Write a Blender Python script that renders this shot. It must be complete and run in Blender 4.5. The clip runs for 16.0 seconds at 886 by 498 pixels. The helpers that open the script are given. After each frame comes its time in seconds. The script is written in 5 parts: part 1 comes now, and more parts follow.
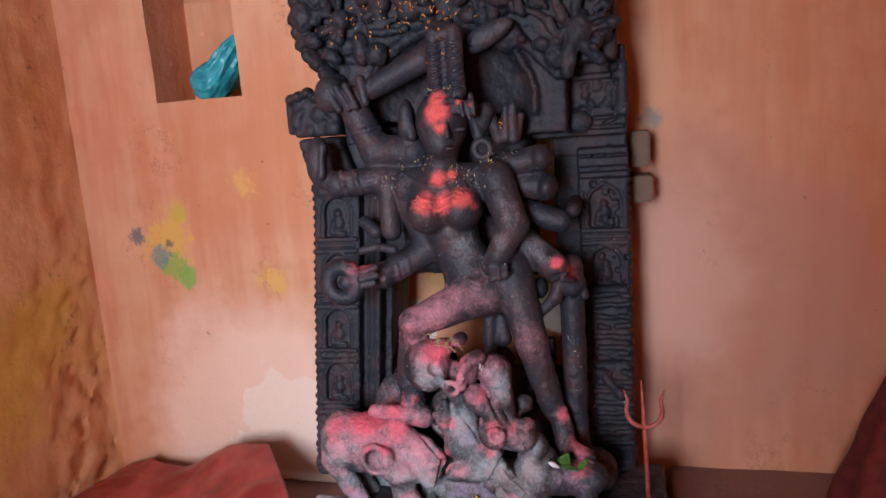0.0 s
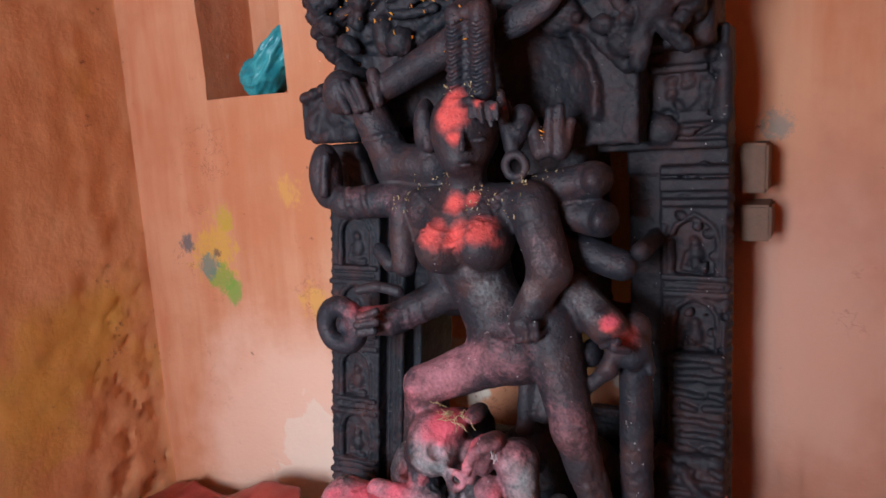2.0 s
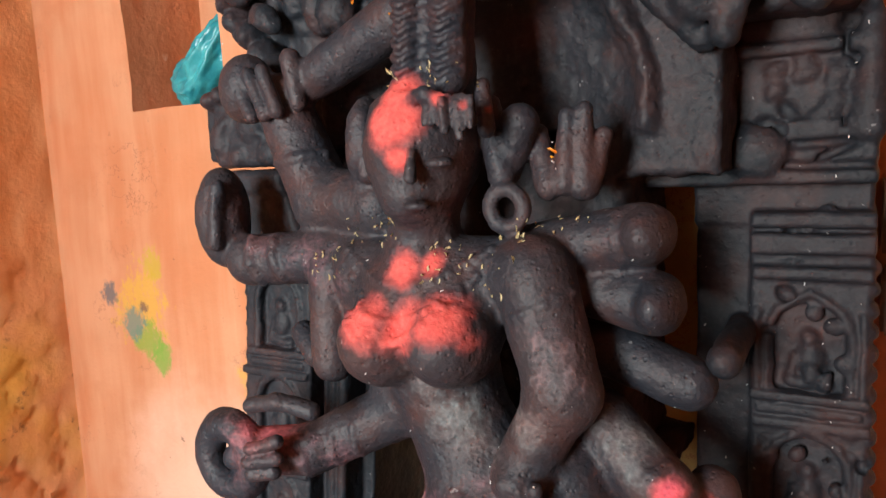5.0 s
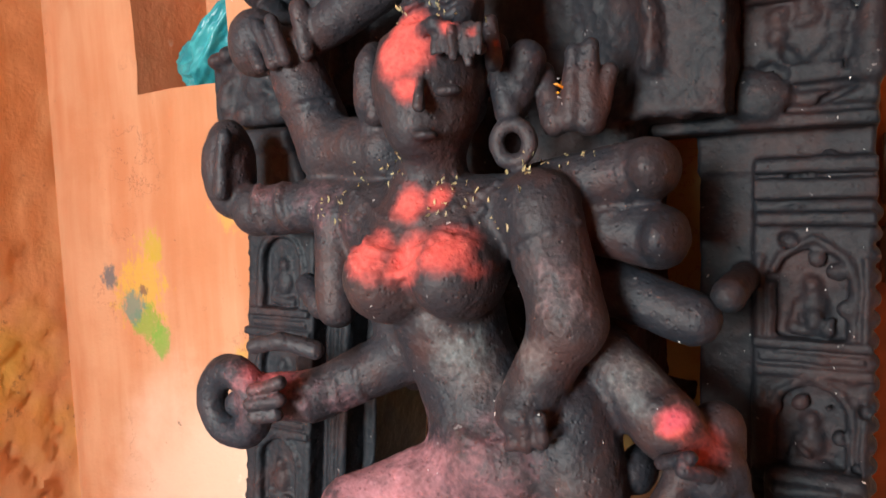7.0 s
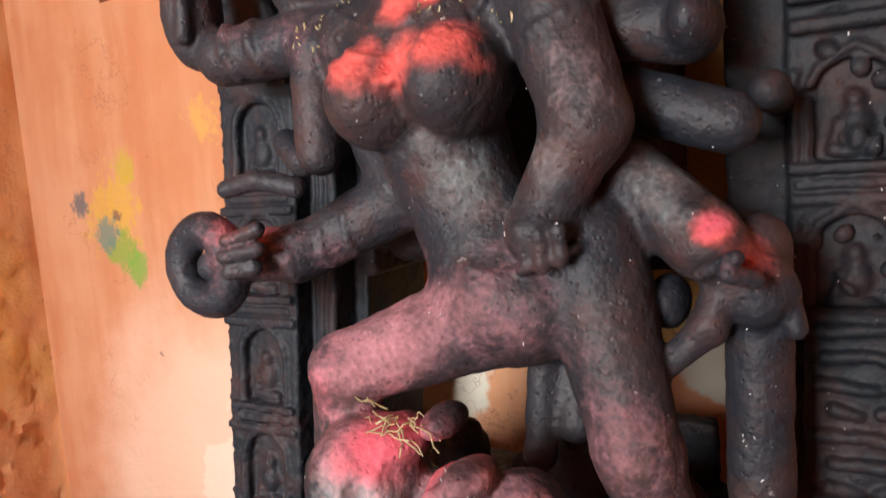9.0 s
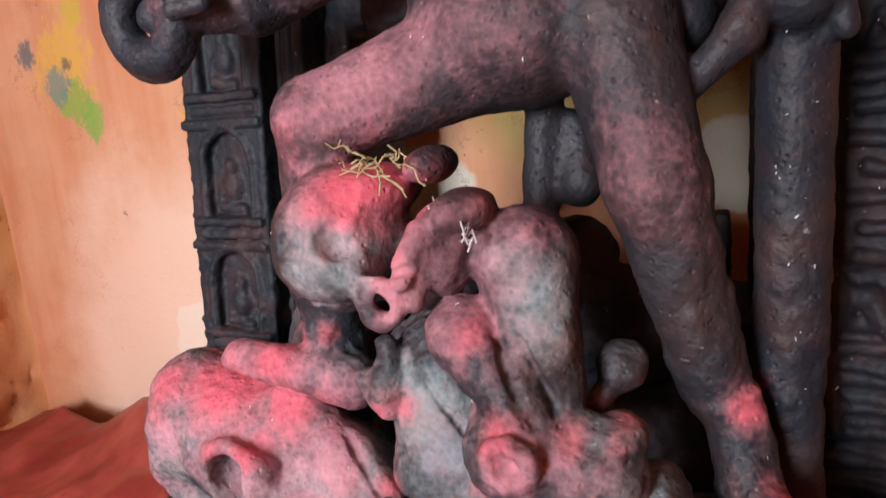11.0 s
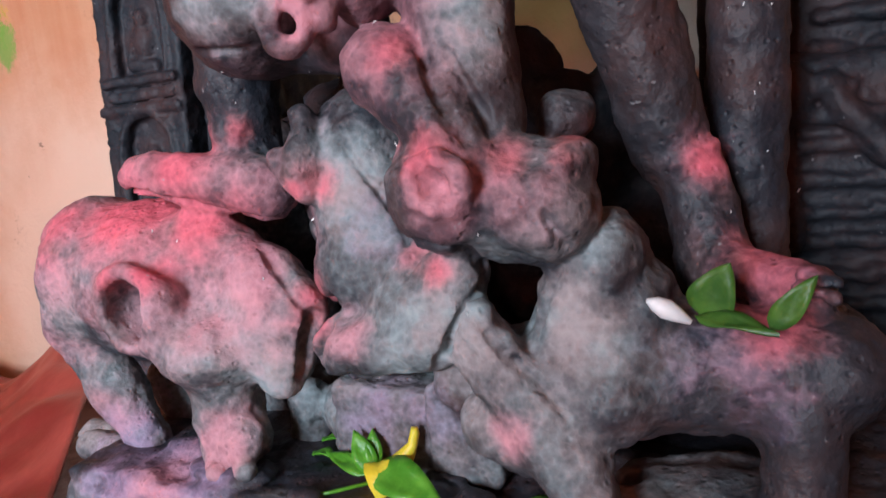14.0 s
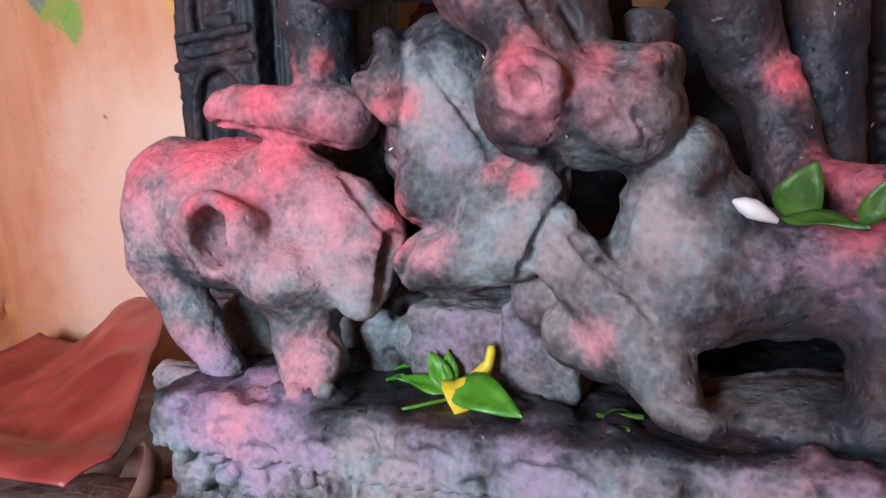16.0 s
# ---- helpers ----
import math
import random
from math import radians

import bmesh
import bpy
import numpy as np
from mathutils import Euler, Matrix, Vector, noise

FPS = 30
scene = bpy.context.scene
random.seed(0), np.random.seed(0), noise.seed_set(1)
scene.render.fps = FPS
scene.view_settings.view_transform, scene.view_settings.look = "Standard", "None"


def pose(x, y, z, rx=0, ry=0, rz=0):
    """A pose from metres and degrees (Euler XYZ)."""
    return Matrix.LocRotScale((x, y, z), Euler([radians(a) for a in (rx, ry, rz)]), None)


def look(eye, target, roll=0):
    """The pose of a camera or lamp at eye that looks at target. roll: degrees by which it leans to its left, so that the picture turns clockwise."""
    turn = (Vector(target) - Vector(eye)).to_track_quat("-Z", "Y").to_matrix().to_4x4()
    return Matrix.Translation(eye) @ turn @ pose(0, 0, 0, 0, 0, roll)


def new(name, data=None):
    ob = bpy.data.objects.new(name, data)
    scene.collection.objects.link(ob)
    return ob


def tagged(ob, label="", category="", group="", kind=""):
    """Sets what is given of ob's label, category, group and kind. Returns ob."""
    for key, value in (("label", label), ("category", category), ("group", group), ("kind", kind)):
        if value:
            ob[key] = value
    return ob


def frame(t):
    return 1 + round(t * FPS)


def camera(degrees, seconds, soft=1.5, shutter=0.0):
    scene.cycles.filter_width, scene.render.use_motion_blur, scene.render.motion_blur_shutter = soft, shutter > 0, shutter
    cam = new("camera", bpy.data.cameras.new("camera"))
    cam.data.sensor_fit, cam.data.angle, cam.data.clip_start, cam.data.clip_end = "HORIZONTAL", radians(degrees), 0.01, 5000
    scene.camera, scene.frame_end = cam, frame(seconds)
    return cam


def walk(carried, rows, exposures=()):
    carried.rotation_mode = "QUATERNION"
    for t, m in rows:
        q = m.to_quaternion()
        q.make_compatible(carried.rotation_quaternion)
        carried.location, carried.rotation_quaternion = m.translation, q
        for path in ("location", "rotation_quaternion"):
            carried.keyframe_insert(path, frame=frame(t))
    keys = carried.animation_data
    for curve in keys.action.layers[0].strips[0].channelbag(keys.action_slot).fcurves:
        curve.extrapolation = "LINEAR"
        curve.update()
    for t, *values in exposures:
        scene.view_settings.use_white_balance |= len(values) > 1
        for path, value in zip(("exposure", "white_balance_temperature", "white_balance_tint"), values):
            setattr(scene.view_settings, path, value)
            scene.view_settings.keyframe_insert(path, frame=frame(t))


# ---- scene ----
cam = camera(63.7, 16.0, shutter=0.5)
PATH = [
    (0, (-0.075, 0.058, 1.021), (-0.593, 1.958, 0.673), -4.1),
    (0.5, (-0.057, 0.142, 1.021), (-0.63, 2.029, 0.69), -4.6),
    (1, (-0.011, 0.255, 1.016), (-0.686, 2.112, 0.705), -3.2),
    (1.5, (0.026, 0.383, 1.022), (-0.782, 2.182, 0.693), -2.7),
    (2, (0.047, 0.465, 1.027), (-0.895, 2.196, 0.691), -3.4),
    (2.5, (0.027, 0.541, 1.023), (-0.966, 2.249, 0.714), -2.8),
    (3, (-0.038, 0.672, 1.037), (-1.052, 2.367, 0.719), -2.8),
    (3.5, (-0.06, 0.756, 1.045), (-1.06, 2.456, 0.714), -3.0),
    (3.7, (-0.063, 0.788, 1.043), (-1.087, 2.48, 0.742), -2.6),
    (5.8, (-0.102, 0.904, 0.986), (-1.117, 2.614, 0.766), -2.5),
    (6, (-0.099, 0.896, 0.981), (-1.112, 2.607, 0.771), -2.0),
    (6.5, (-0.094, 0.882, 0.959), (-1.136, 2.578, 0.767), -2.6),
    (7, (-0.096, 0.879, 0.93), (-1.108, 2.594, 0.751), -1.9),
    (7.5, (-0.108, 0.885, 0.896), (-1.1, 2.611, 0.698), -2.3),
    (8, (-0.125, 0.901, 0.859), (-1.121, 2.62, 0.627), -3.2),
    (8.2, (-0.129, 0.906, 0.846), (-1.13, 2.623, 0.617), -3.5),
    (10.3, (-0.174, 0.974, 0.685), (-1.108, 2.709, 0.341), -4.7),
    (10.5, (-0.18, 0.977, 0.669), (-1.095, 2.715, 0.289), -4.5),
    (11, (-0.183, 0.975, 0.639), (-1.122, 2.686, 0.198), -4.9),
    (11.5, (-0.188, 0.98, 0.615), (-1.111, 2.696, 0.163), -5.6),
    (12, (-0.193, 0.988, 0.567), (-1.14, 2.688, 0.108), -4.9),
    (12.5, (-0.194, 0.993, 0.538), (-1.112, 2.719, 0.116), -4.7),
    (13, (-0.196, 0.997, 0.507), (-1.092, 2.738, 0.097), -5.4),
    (13.5, (-0.19, 1.002, 0.486), (-1.053, 2.762, 0.092), -5.8),
    (14, (-0.191, 0.997, 0.458), (-1.019, 2.779, 0.083), -5.6),
    (14.5, (-0.194, 0.982, 0.446), (-1.061, 2.747, 0.083), -5.6),
    (15, (-0.202, 0.978, 0.423), (-1.057, 2.742, 0.026), -6.1),
    (15.5, (-0.209, 0.974, 0.41), (-1.103, 2.725, 0.044), -5.7),
    (16, (-0.213, 0.962, 0.411), (-1.122, 2.706, 0.052), -5.6),
]
walk(cam, [(t, look(eye, target, roll)) for t, eye, target, roll in PATH],
     exposures=[(0, -0.28, 6080, 23), (2.5, -0.28, 6350, 20), (3.7, 0.10, 6850, 15), (6, 0.5, 7000, 10), (8.2, 0.42, 7000, 11), (10.3, 0.2, 6600, 16), (13, 0.0, 6050, 15), (16, 0.08, 5750, 14)])

# ---- light ----
world = bpy.data.worlds.new("world")
scene.world = world
world.use_nodes = True
wn = world.node_tree.nodes
sky = wn.new("ShaderNodeTexSky")
sky.sky_type, sky.sun_disc = "NISHITA", False
sky.sun_elevation, sky.sun_rotation = radians(48), radians(150)
wn["Background"].inputs["Strength"].default_value = 0.12
world.node_tree.links.new(sky.outputs[0], wn["Background"].inputs[0])


def area_lamp(name, place, target, width, height, watts, colour):
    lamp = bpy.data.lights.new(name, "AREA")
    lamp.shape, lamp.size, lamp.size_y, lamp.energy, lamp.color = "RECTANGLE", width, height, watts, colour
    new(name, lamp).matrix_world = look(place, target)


# unseen area lamp standing in for daylight, beyond an assumed doorway
area_lamp("daylight_stand_in", (-0.70, -2.62, 1.26), (-0.68, 1.5, 0.5), 1.15, 1.6, 205, (0.90, 0.96, 1.0))


# ---- materials ----
class Mat:
    """A node material with short ways to make and link nodes."""

    def __init__(self, name, rough=0.7, metal=0.0):
        self.m = bpy.data.materials.new(name)
        self.m.use_nodes = True
        self.t = self.m.node_tree
        self.b = self.t.nodes["Principled BSDF"]
        self.b.inputs["Roughness"].default_value = rough
        self.b.inputs["Metallic"].default_value = metal
        self.co = self.t.nodes.new("ShaderNodeNewGeometry").outputs["Position"]

    def put(self, socket, v):
        if isinstance(v, bpy.types.NodeSocket):
            self.t.links.new(v, socket)
        elif isinstance(v, tuple) and len(v) == 3 and socket.type == "RGBA":
            socket.default_value = (*v, 1)
        else:
            socket.default_value = v

    def noise(self, scale, detail=4.0, rough=0.6, stretch=None):
        n = self.t.nodes.new("ShaderNodeTexNoise")
        co = self.co
        if stretch:
            mp = self.t.nodes.new("ShaderNodeMapping")
            self.put(mp.inputs["Vector"], co)
            mp.inputs["Scale"].default_value = stretch
            co = mp.outputs[0]
        self.put(n.inputs["Vector"], co)
        n.inputs["Scale"].default_value, n.inputs["Detail"].default_value, n.inputs["Roughness"].default_value = scale, detail, rough
        return n.outputs["Fac"]

    def cells(self, scale):
        n = self.t.nodes.new("ShaderNodeTexVoronoi")
        self.put(n.inputs["Vector"], self.co)
        n.inputs["Scale"].default_value = scale
        return n.outputs["Distance"]

    def ramp(self, v, lo, hi, a=0.0, b=1.0):
        n = self.t.nodes.new("ShaderNodeMapRange")
        n.interpolation_type = "SMOOTHSTEP"
        for s, x in zip(n.inputs, (v, lo, hi, a, b)):
            self.put(s, x)
        return n.outputs[0]

    def math(self, op, a, b=0.0):
        n = self.t.nodes.new("ShaderNodeMath")
        n.operation = op
        self.put(n.inputs[0], a), self.put(n.inputs[1], b)
        return n.outputs[0]

    def mix(self, fac, a, b):
        n = self.t.nodes.new("ShaderNodeMix")
        n.data_type = "RGBA"
        self.put(n.inputs[0], fac), self.put(n.inputs[6], a), self.put(n.inputs[7], b)
        return n.outputs[2]

    def attr(self, name):
        n = self.t.nodes.new("ShaderNodeAttribute")
        n.attribute_name = name
        return n.outputs["Fac"]

    def spot(self, place, radius, power=1.0):
        """1 at the place, 0 at the radius and beyond."""
        n = self.t.nodes.new("ShaderNodeVectorMath")
        n.operation = "DISTANCE"
        self.put(n.inputs[0], self.co)
        n.inputs[1].default_value = place
        return self.ramp(n.outputs["Value"], 0.0, radius, power, 0.0)

    def bump(self, height, strength=0.4, distance=0.004, under=None):
        n = self.t.nodes.new("ShaderNodeBump")
        n.inputs["Strength"].default_value, n.inputs["Distance"].default_value = strength, distance
        self.put(n.inputs["Height"], height)
        if under:
            self.put(n.inputs["Normal"], under)
        return n.outputs[0]

    def done(self, colour, normal=None, rough=None):
        self.put(self.b.inputs["Base Color"], colour)
        if normal:
            self.put(self.b.inputs["Normal"], normal)
        if rough:
            self.put(self.b.inputs["Roughness"], rough)
        return self.m


def stone_material(name, powdered):
    k = Mat(name)
    big, mid, fine = k.noise(9, 5), k.noise(45, 6, 0.65), k.math("ADD", k.math("MULTIPLY", k.noise(170, 3, 0.55), 0.75), k.math("MULTIPLY", k.cells(210), 0.28))
    dark, soft = ((0.018, 0.022, 0.031), (0.036, 0.031, 0.036)) if powdered else ((0.013, 0.018, 0.024), (0.022, 0.023, 0.029))
    colour = k.mix(k.ramp(big, 0.38, 0.62), dark, soft)
    colour = k.mix(k.ramp(k.noise(17, 4), 0.45, 0.68, 0, 0.6 if powdered else 0.45), colour, (0.082, 0.036, 0.031))
    colour = k.mix(k.ramp(fine, 0.50, 0.75, 0, 0.22), colour, (0.078, 0.070, 0.082))
    worn = k.math("ADD", k.math("ADD", k.math("MULTIPLY", mid, 0.38), k.math("MULTIPLY", fine, 0.36)), 0.24)
    if powdered:
        grey = k.ramp(k.math("ADD", k.attr("grey"), k.math("MULTIPLY", worn, 0.9)), 0.72, 1.36, 0, 0.95)
        dusty = k.mix(k.ramp(k.noise(22, 4), 0.4, 0.6), k.mix(fine, (0.19, 0.24, 0.245), (0.43, 0.50, 0.505)), k.mix(fine, (0.25, 0.21, 0.205), (0.49, 0.44, 0.435)))
        colour = k.mix(grey, colour, dusty)
        violet = k.ramp(k.math("ADD", k.attr("violet"), k.math("MULTIPLY", worn, 1.0)), 0.90, 1.7, 0, 0.75)
        colour = k.mix(violet, colour, k.mix(fine, (0.22, 0.15, 0.26), (0.47, 0.35, 0.52)))
        pink = k.ramp(k.math("ADD", k.attr("pink"), k.math("MULTIPLY", worn, 1.0)), 0.78, 1.62, 0, 0.9)
        colour = k.mix(pink, colour, k.mix(k.math("ADD", k.math("MULTIPLY", mid, 0.5), k.math("MULTIPLY", fine, 0.5)), (0.44, 0.118, 0.155), (0.82, 0.42, 0.46)))
        crimson = k.ramp(k.attr("pink"), 0.15, 0.55)
        red = k.ramp(k.math("ADD", k.attr("red"), k.math("MULTIPLY", worn, 0.9)), 0.66, 1.50, 0, 0.97)
        colour = k.mix(red, colour, k.mix(crimson, k.mix(fine, (0.74, 0.058, 0.055), (0.93, 0.20, 0.165)), k.mix(fine, (0.66, 0.05, 0.095), (0.92, 0.21, 0.26))))
        matt = k.math("MAXIMUM", k.math("MAXIMUM", red, pink), grey)
    else:
        soil = k.ramp(k.math("ADD", k.attr("grey"), k.math("MULTIPLY", worn, 0.9)), 0.80, 1.6, 0, 0.7)
        colour = k.mix(soil, colour, k.mix(mid, (0.12, 0.055, 0.06), (0.26, 0.15, 0.155)))
        matt = soil
    fleck = k.ramp(k.noise(85, 2, 0.9), 0.71, 0.77, 0, 0.55)
    colour = k.mix(fleck, colour, (0.36, 0.35, 0.35))
    pits = k.ramp(k.cells(130), 0.0, 0.30)
    if powdered:
        colour = k.mix(k.math("MULTIPLY", k.math("SUBTRACT", 1.0, k.ramp(k.cells(150), 0.10, 0.34)), k.ramp(k.noise(30, 3), 0.45, 0.65, 0, 0.35)), colour, dark)
    n = k.bump(k.noise(22, 4), 0.14, 0.008)
    n = k.bump(mid, 0.22, 0.005, n)
    n = k.bump(k.math("ADD", fine, k.math("MULTIPLY", pits, 0.6)), 0.60 if powdered else 0.35, 0.0022, n)
    rough = k.ramp(k.math("ADD", k.math("MULTIPLY", matt, 0.7), k.math("MULTIPLY", mid, 0.5)), 0.15, 0.85, 0.55 if powdered else 0.58, 0.94)
    k.b.inputs["Specular IOR Level"].default_value = 0.48 if powdered else 0.34
    return k.done(colour, n, rough)


def plaster_material(name, base, pale, stain):
    """Old limewash in orange with paler, rubbed patches, smears of yellow, green and blue powder, and grime."""
    k = Mat(name, 0.85)
    big, mid, fine = k.noise(1.7, 4), k.noise(7, 5), k.noise(120, 4, 0.7)
    streak = k.noise(3.0, 4, 0.6, (6, 6, 0.7))
    colour = k.mix(k.ramp(k.math("ADD", k.math("MULTIPLY", big, 0.6), k.math("MULTIPLY", streak, 0.4)), 0.36, 0.62), base, pale)
    colour = k.mix(k.ramp(mid, 0.5, 0.75, 0, 0.45), colour, stain)
    return k, colour, big, mid, fine


def rough_normal(k, mid, fine):
    return k.bump(fine, 0.35, 0.003, k.bump(mid, 0.45, 0.02))


STONE = stone_material("blackened_oily_stone", True)
STELE = stone_material("blackened_carved_stone", False)

k, colour, big, mid, fine = plaster_material("orange_limewash", (0.64, 0.26, 0.12), (0.72, 0.39, 0.225), (0.60, 0.23, 0.10))
# pale rubbed paint, also lightened for the brighter light low on the wall
rub_and_light = k.math("ADD", k.spot((-1.15, 1.81, 0.20), 0.66), k.math("MULTIPLY", k.noise(5, 5), 0.7))
colour = k.mix(k.ramp(rub_and_light, 0.55, 1.05, 0, 0.9), colour, (0.86, 0.60, 0.45))
bare = k.math("ADD", k.spot((-1.02, 1.81, 0.12), 0.42), k.math("MULTIPLY", k.noise(7, 5, 0.5), 1.6))
colour = k.mix(k.ramp(bare, 1.22, 1.27, 0, 0.6), colour, (0.86, 0.74, 0.60))
# dull pink on the right, darkened for the light that falls off there
right = k.math("ADD", k.spot((0.12, 1.81, 0.55), 0.7), k.math("MULTIPLY", k.noise(3.5, 4), 0.8))
colour = k.mix(k.ramp(right, 0.6, 1.1, 0, 0.75), colour, (0.54, 0.28, 0.20))
# paler patch beside the stele, painted brighter for the light on it
low_right_lit = k.math("ADD", k.spot((-0.02, 1.81, 0.62), 0.42), k.math("MULTIPLY", k.noise(5, 4), 1.1))
colour = k.mix(k.ramp(low_right_lit, 0.75, 1.35, 0, 0.7), colour, (0.74, 0.47, 0.35))
smear = k.noise(30, 7, 0.8, (1, 1, 0.7))
for place, radius, tint, low in (((-1.37, 1.81, 0.74), 0.20, (0.74, 0.45, 0.07), 0.95), ((-1.05, 1.81, 0.62), 0.13, (0.74, 0.42, 0.10), 1.0),
                                 ((-1.10, 1.81, 0.90), 0.12, (0.74, 0.40, 0.10), 1.05), ((-1.33, 1.81, 0.83), 0.09, (0.60, 0.44, 0.05), 0.95),
                                 ((-1.36, 1.81, 0.665), 0.09, (0.24, 0.42, 0.06), 0.8), ((-1.325, 1.81, 0.635), 0.07, (0.20, 0.45, 0.07), 0.85),
                                 ((-1.40, 1.81, 0.70), 0.075, (0.14, 0.26, 0.24), 0.85), ((-1.475, 1.81, 0.76), 0.06, (0.09, 0.14, 0.17), 0.85),
                                 ((-1.37, 1.81, 0.735), 0.035, (0.22, 0.12, 0.08), 0.95), ((-0.03, 1.81, 1.00), 0.07, (0.30, 0.30, 0.25), 0.95)):
    colour = k.mix(k.ramp(k.math("ADD", k.spot(place, radius), k.math("MULTIPLY", smear, 2.2)), low + 0.72, low + 1.05, 0, 0.8), colour, tint)
behind = k.math("ADD", k.spot((-0.40, 1.81, 0.74), 0.42), k.math("MULTIPLY", k.noise(6, 4), 0.8))
colour = k.mix(k.ramp(behind, 0.75, 1.0, 0, 0.85), colour, k.mix(k.noise(9, 4), (0.34, 0.24, 0.06), (0.52, 0.40, 0.14)))
white = k.math("ADD", k.math("MAXIMUM", k.spot((-0.66, 1.81, 0.49), 0.13), k.spot((-0.27, 1.81, 0.53), 0.09)), k.math("MULTIPLY", k.noise(11, 4), 0.8))
colour = k.mix(k.ramp(white, 0.72, 0.85, 0, 0.9), colour, (0.66, 0.63, 0.52))
crack = k.math("ABSOLUTE", k.math("SUBTRACT", k.noise(4.5, 6, 0.7), 0.5))
colour = k.mix(k.math("MULTIPLY", k.ramp(crack, 0.0, 0.006, 0.55, 0), k.ramp(k.noise(3, 2), 0.52, 0.62)), colour, (0.30, 0.10, 0.06))
for place, radius in (((0.398, 1.81, 0.961), 0.022), ((0.343, 1.81, 0.930), 0.020), ((0.299, 1.81, 0.796), 0.024), ((0.132, 1.81, 0.386), 0.012),
                               ((0.186, 1.81, 0.383), 0.010), ((0.188, 1.81, 0.336), 0.009), ((-1.277, 1.81, 0.468), 0.040), ((-1.045, 1.81, 0.448), 0.026),
                               ((-1.046, 1.81, 0.778), 0.030), ((-1.12, 1.81, 0.36), 0.022)):
    mark = k.math("ADD", k.spot(place, radius), k.math("MULTIPLY", k.noise(90, 5, 0.85, (0.7, 1, 1.3)), 1.6))
    colour = k.mix(k.ramp(mark, 1.72, 1.92, 0, 0.75), colour, (0.17, 0.06, 0.04))
grime = k.ramp(k.noise(26, 4, 0.75), 0.685, 0.75, 0, 0.75)
colour = k.mix(grime, colour, (0.16, 0.05, 0.035))
WALL = k.done(colour, rough_normal(k, mid, fine))

k, colour, big, mid, fine = plaster_material("brown_orange_limewash", (0.64, 0.28, 0.105), (0.78, 0.43, 0.22), (0.54, 0.20, 0.075))
yellow = k.ramp(k.math("ADD", k.noise(3.2, 3), k.spot((-1.64, 1.5, 0.45), 0.5, 0.25)), 0.55, 0.8, 0, 0.75)
colour = k.mix(yellow, colour, (0.70, 0.42, 0.07))
colour = k.mix(k.ramp(k.math("ADD", k.noise(14, 5, 0.75), k.math("MULTIPLY", k.noise(1.5, 2), 0.25)), 0.74, 0.84, 0, 0.75), colour, (0.15, 0.06, 0.035))
SIDE_WALL = k.done(colour, rough_normal(k, mid, fine))

k = Mat("trodden_cement", 0.8)
FLOOR = k.done(k.mix(k.noise(6, 5), (0.20, 0.10, 0.085), (0.34, 0.20, 0.17)), k.bump(k.noise(60, 5), 0.5, 0.006))
k = Mat("whitewashed_ceiling", 0.9)
CEILING = k.done(k.mix(k.noise(4, 4), (0.34, 0.22, 0.16), (0.46, 0.32, 0.24)), k.bump(k.noise(30, 4), 0.3, 0.006))
k = Mat("brick_clay", 0.9)
BRICK = k.done(k.mix(k.noise(40, 5), (0.15, 0.10, 0.07), (0.25, 0.165, 0.115)), k.bump(k.noise(150, 4), 0.6, 0.004))


# ---- shaping ----
def part(name, bm, material, parent=None, label="", smooth=False):
    mesh = bpy.data.meshes.new(name)
    bm.to_mesh(mesh)
    bm.free()
    mesh.materials.append(material)
    if smooth:
        mesh.shade_smooth()
    return child(new(name, mesh), parent, label)


def child(ob, parent, label=""):
    if parent:
        ob.parent = parent
        ob.matrix_parent_inverse = Matrix.Translation(-parent.location)
    return tagged(ob, label)


def thing(name, label, category, place=(0, 0, 0), group="", kind=""):
    ob = new(name)
    ob.location = place
    return tagged(ob, label, category, group, kind)


def box(bm, lo, hi, bevel=0.0, turn=None):
    c = [(a + b) / 2 for a, b in zip(lo, hi)]
    size = [b - a for a, b in zip(lo, hi)]
    m = Matrix.Translation(c) @ (turn or Matrix()) @ Matrix.Diagonal((*size, 1))
    v = bmesh.ops.create_cube(bm, size=1, matrix=m)["verts"]
    if bevel:
        e = list({e for x in v for e in x.link_edges})
        bmesh.ops.bevel(bm, geom=e, offset=bevel, segments=2, affect="EDGES")
    return bm


def lattice(p, seed):
    """Smooth random values between -1 and 1 at the rows of p (spacing 1)."""
    i = np.floor(p).astype(np.int64)
    f = p - i
    f = f * f * (3 - 2 * f)
    out = np.zeros(len(p))
    for dx in (0, 1):
        for dy in (0, 1):
            for dz in (0, 1):
                hsh = (i[:, 0] + dx) * 73856093 ^ (i[:, 1] + dy) * 19349663 ^ (i[:, 2] + dz) * 83492791 ^ seed * 2654435761
                hsh = (hsh ^ (hsh >> 13)) * 1274126177 & 0xFFFFFF
                val = hsh / 0x7FFFFF - 1
                out += val * np.where(dx, f[:, 0], 1 - f[:, 0]) * np.where(dy, f[:, 1], 1 - f[:, 1]) * np.where(dz, f[:, 2], 1 - f[:, 2])
    return out


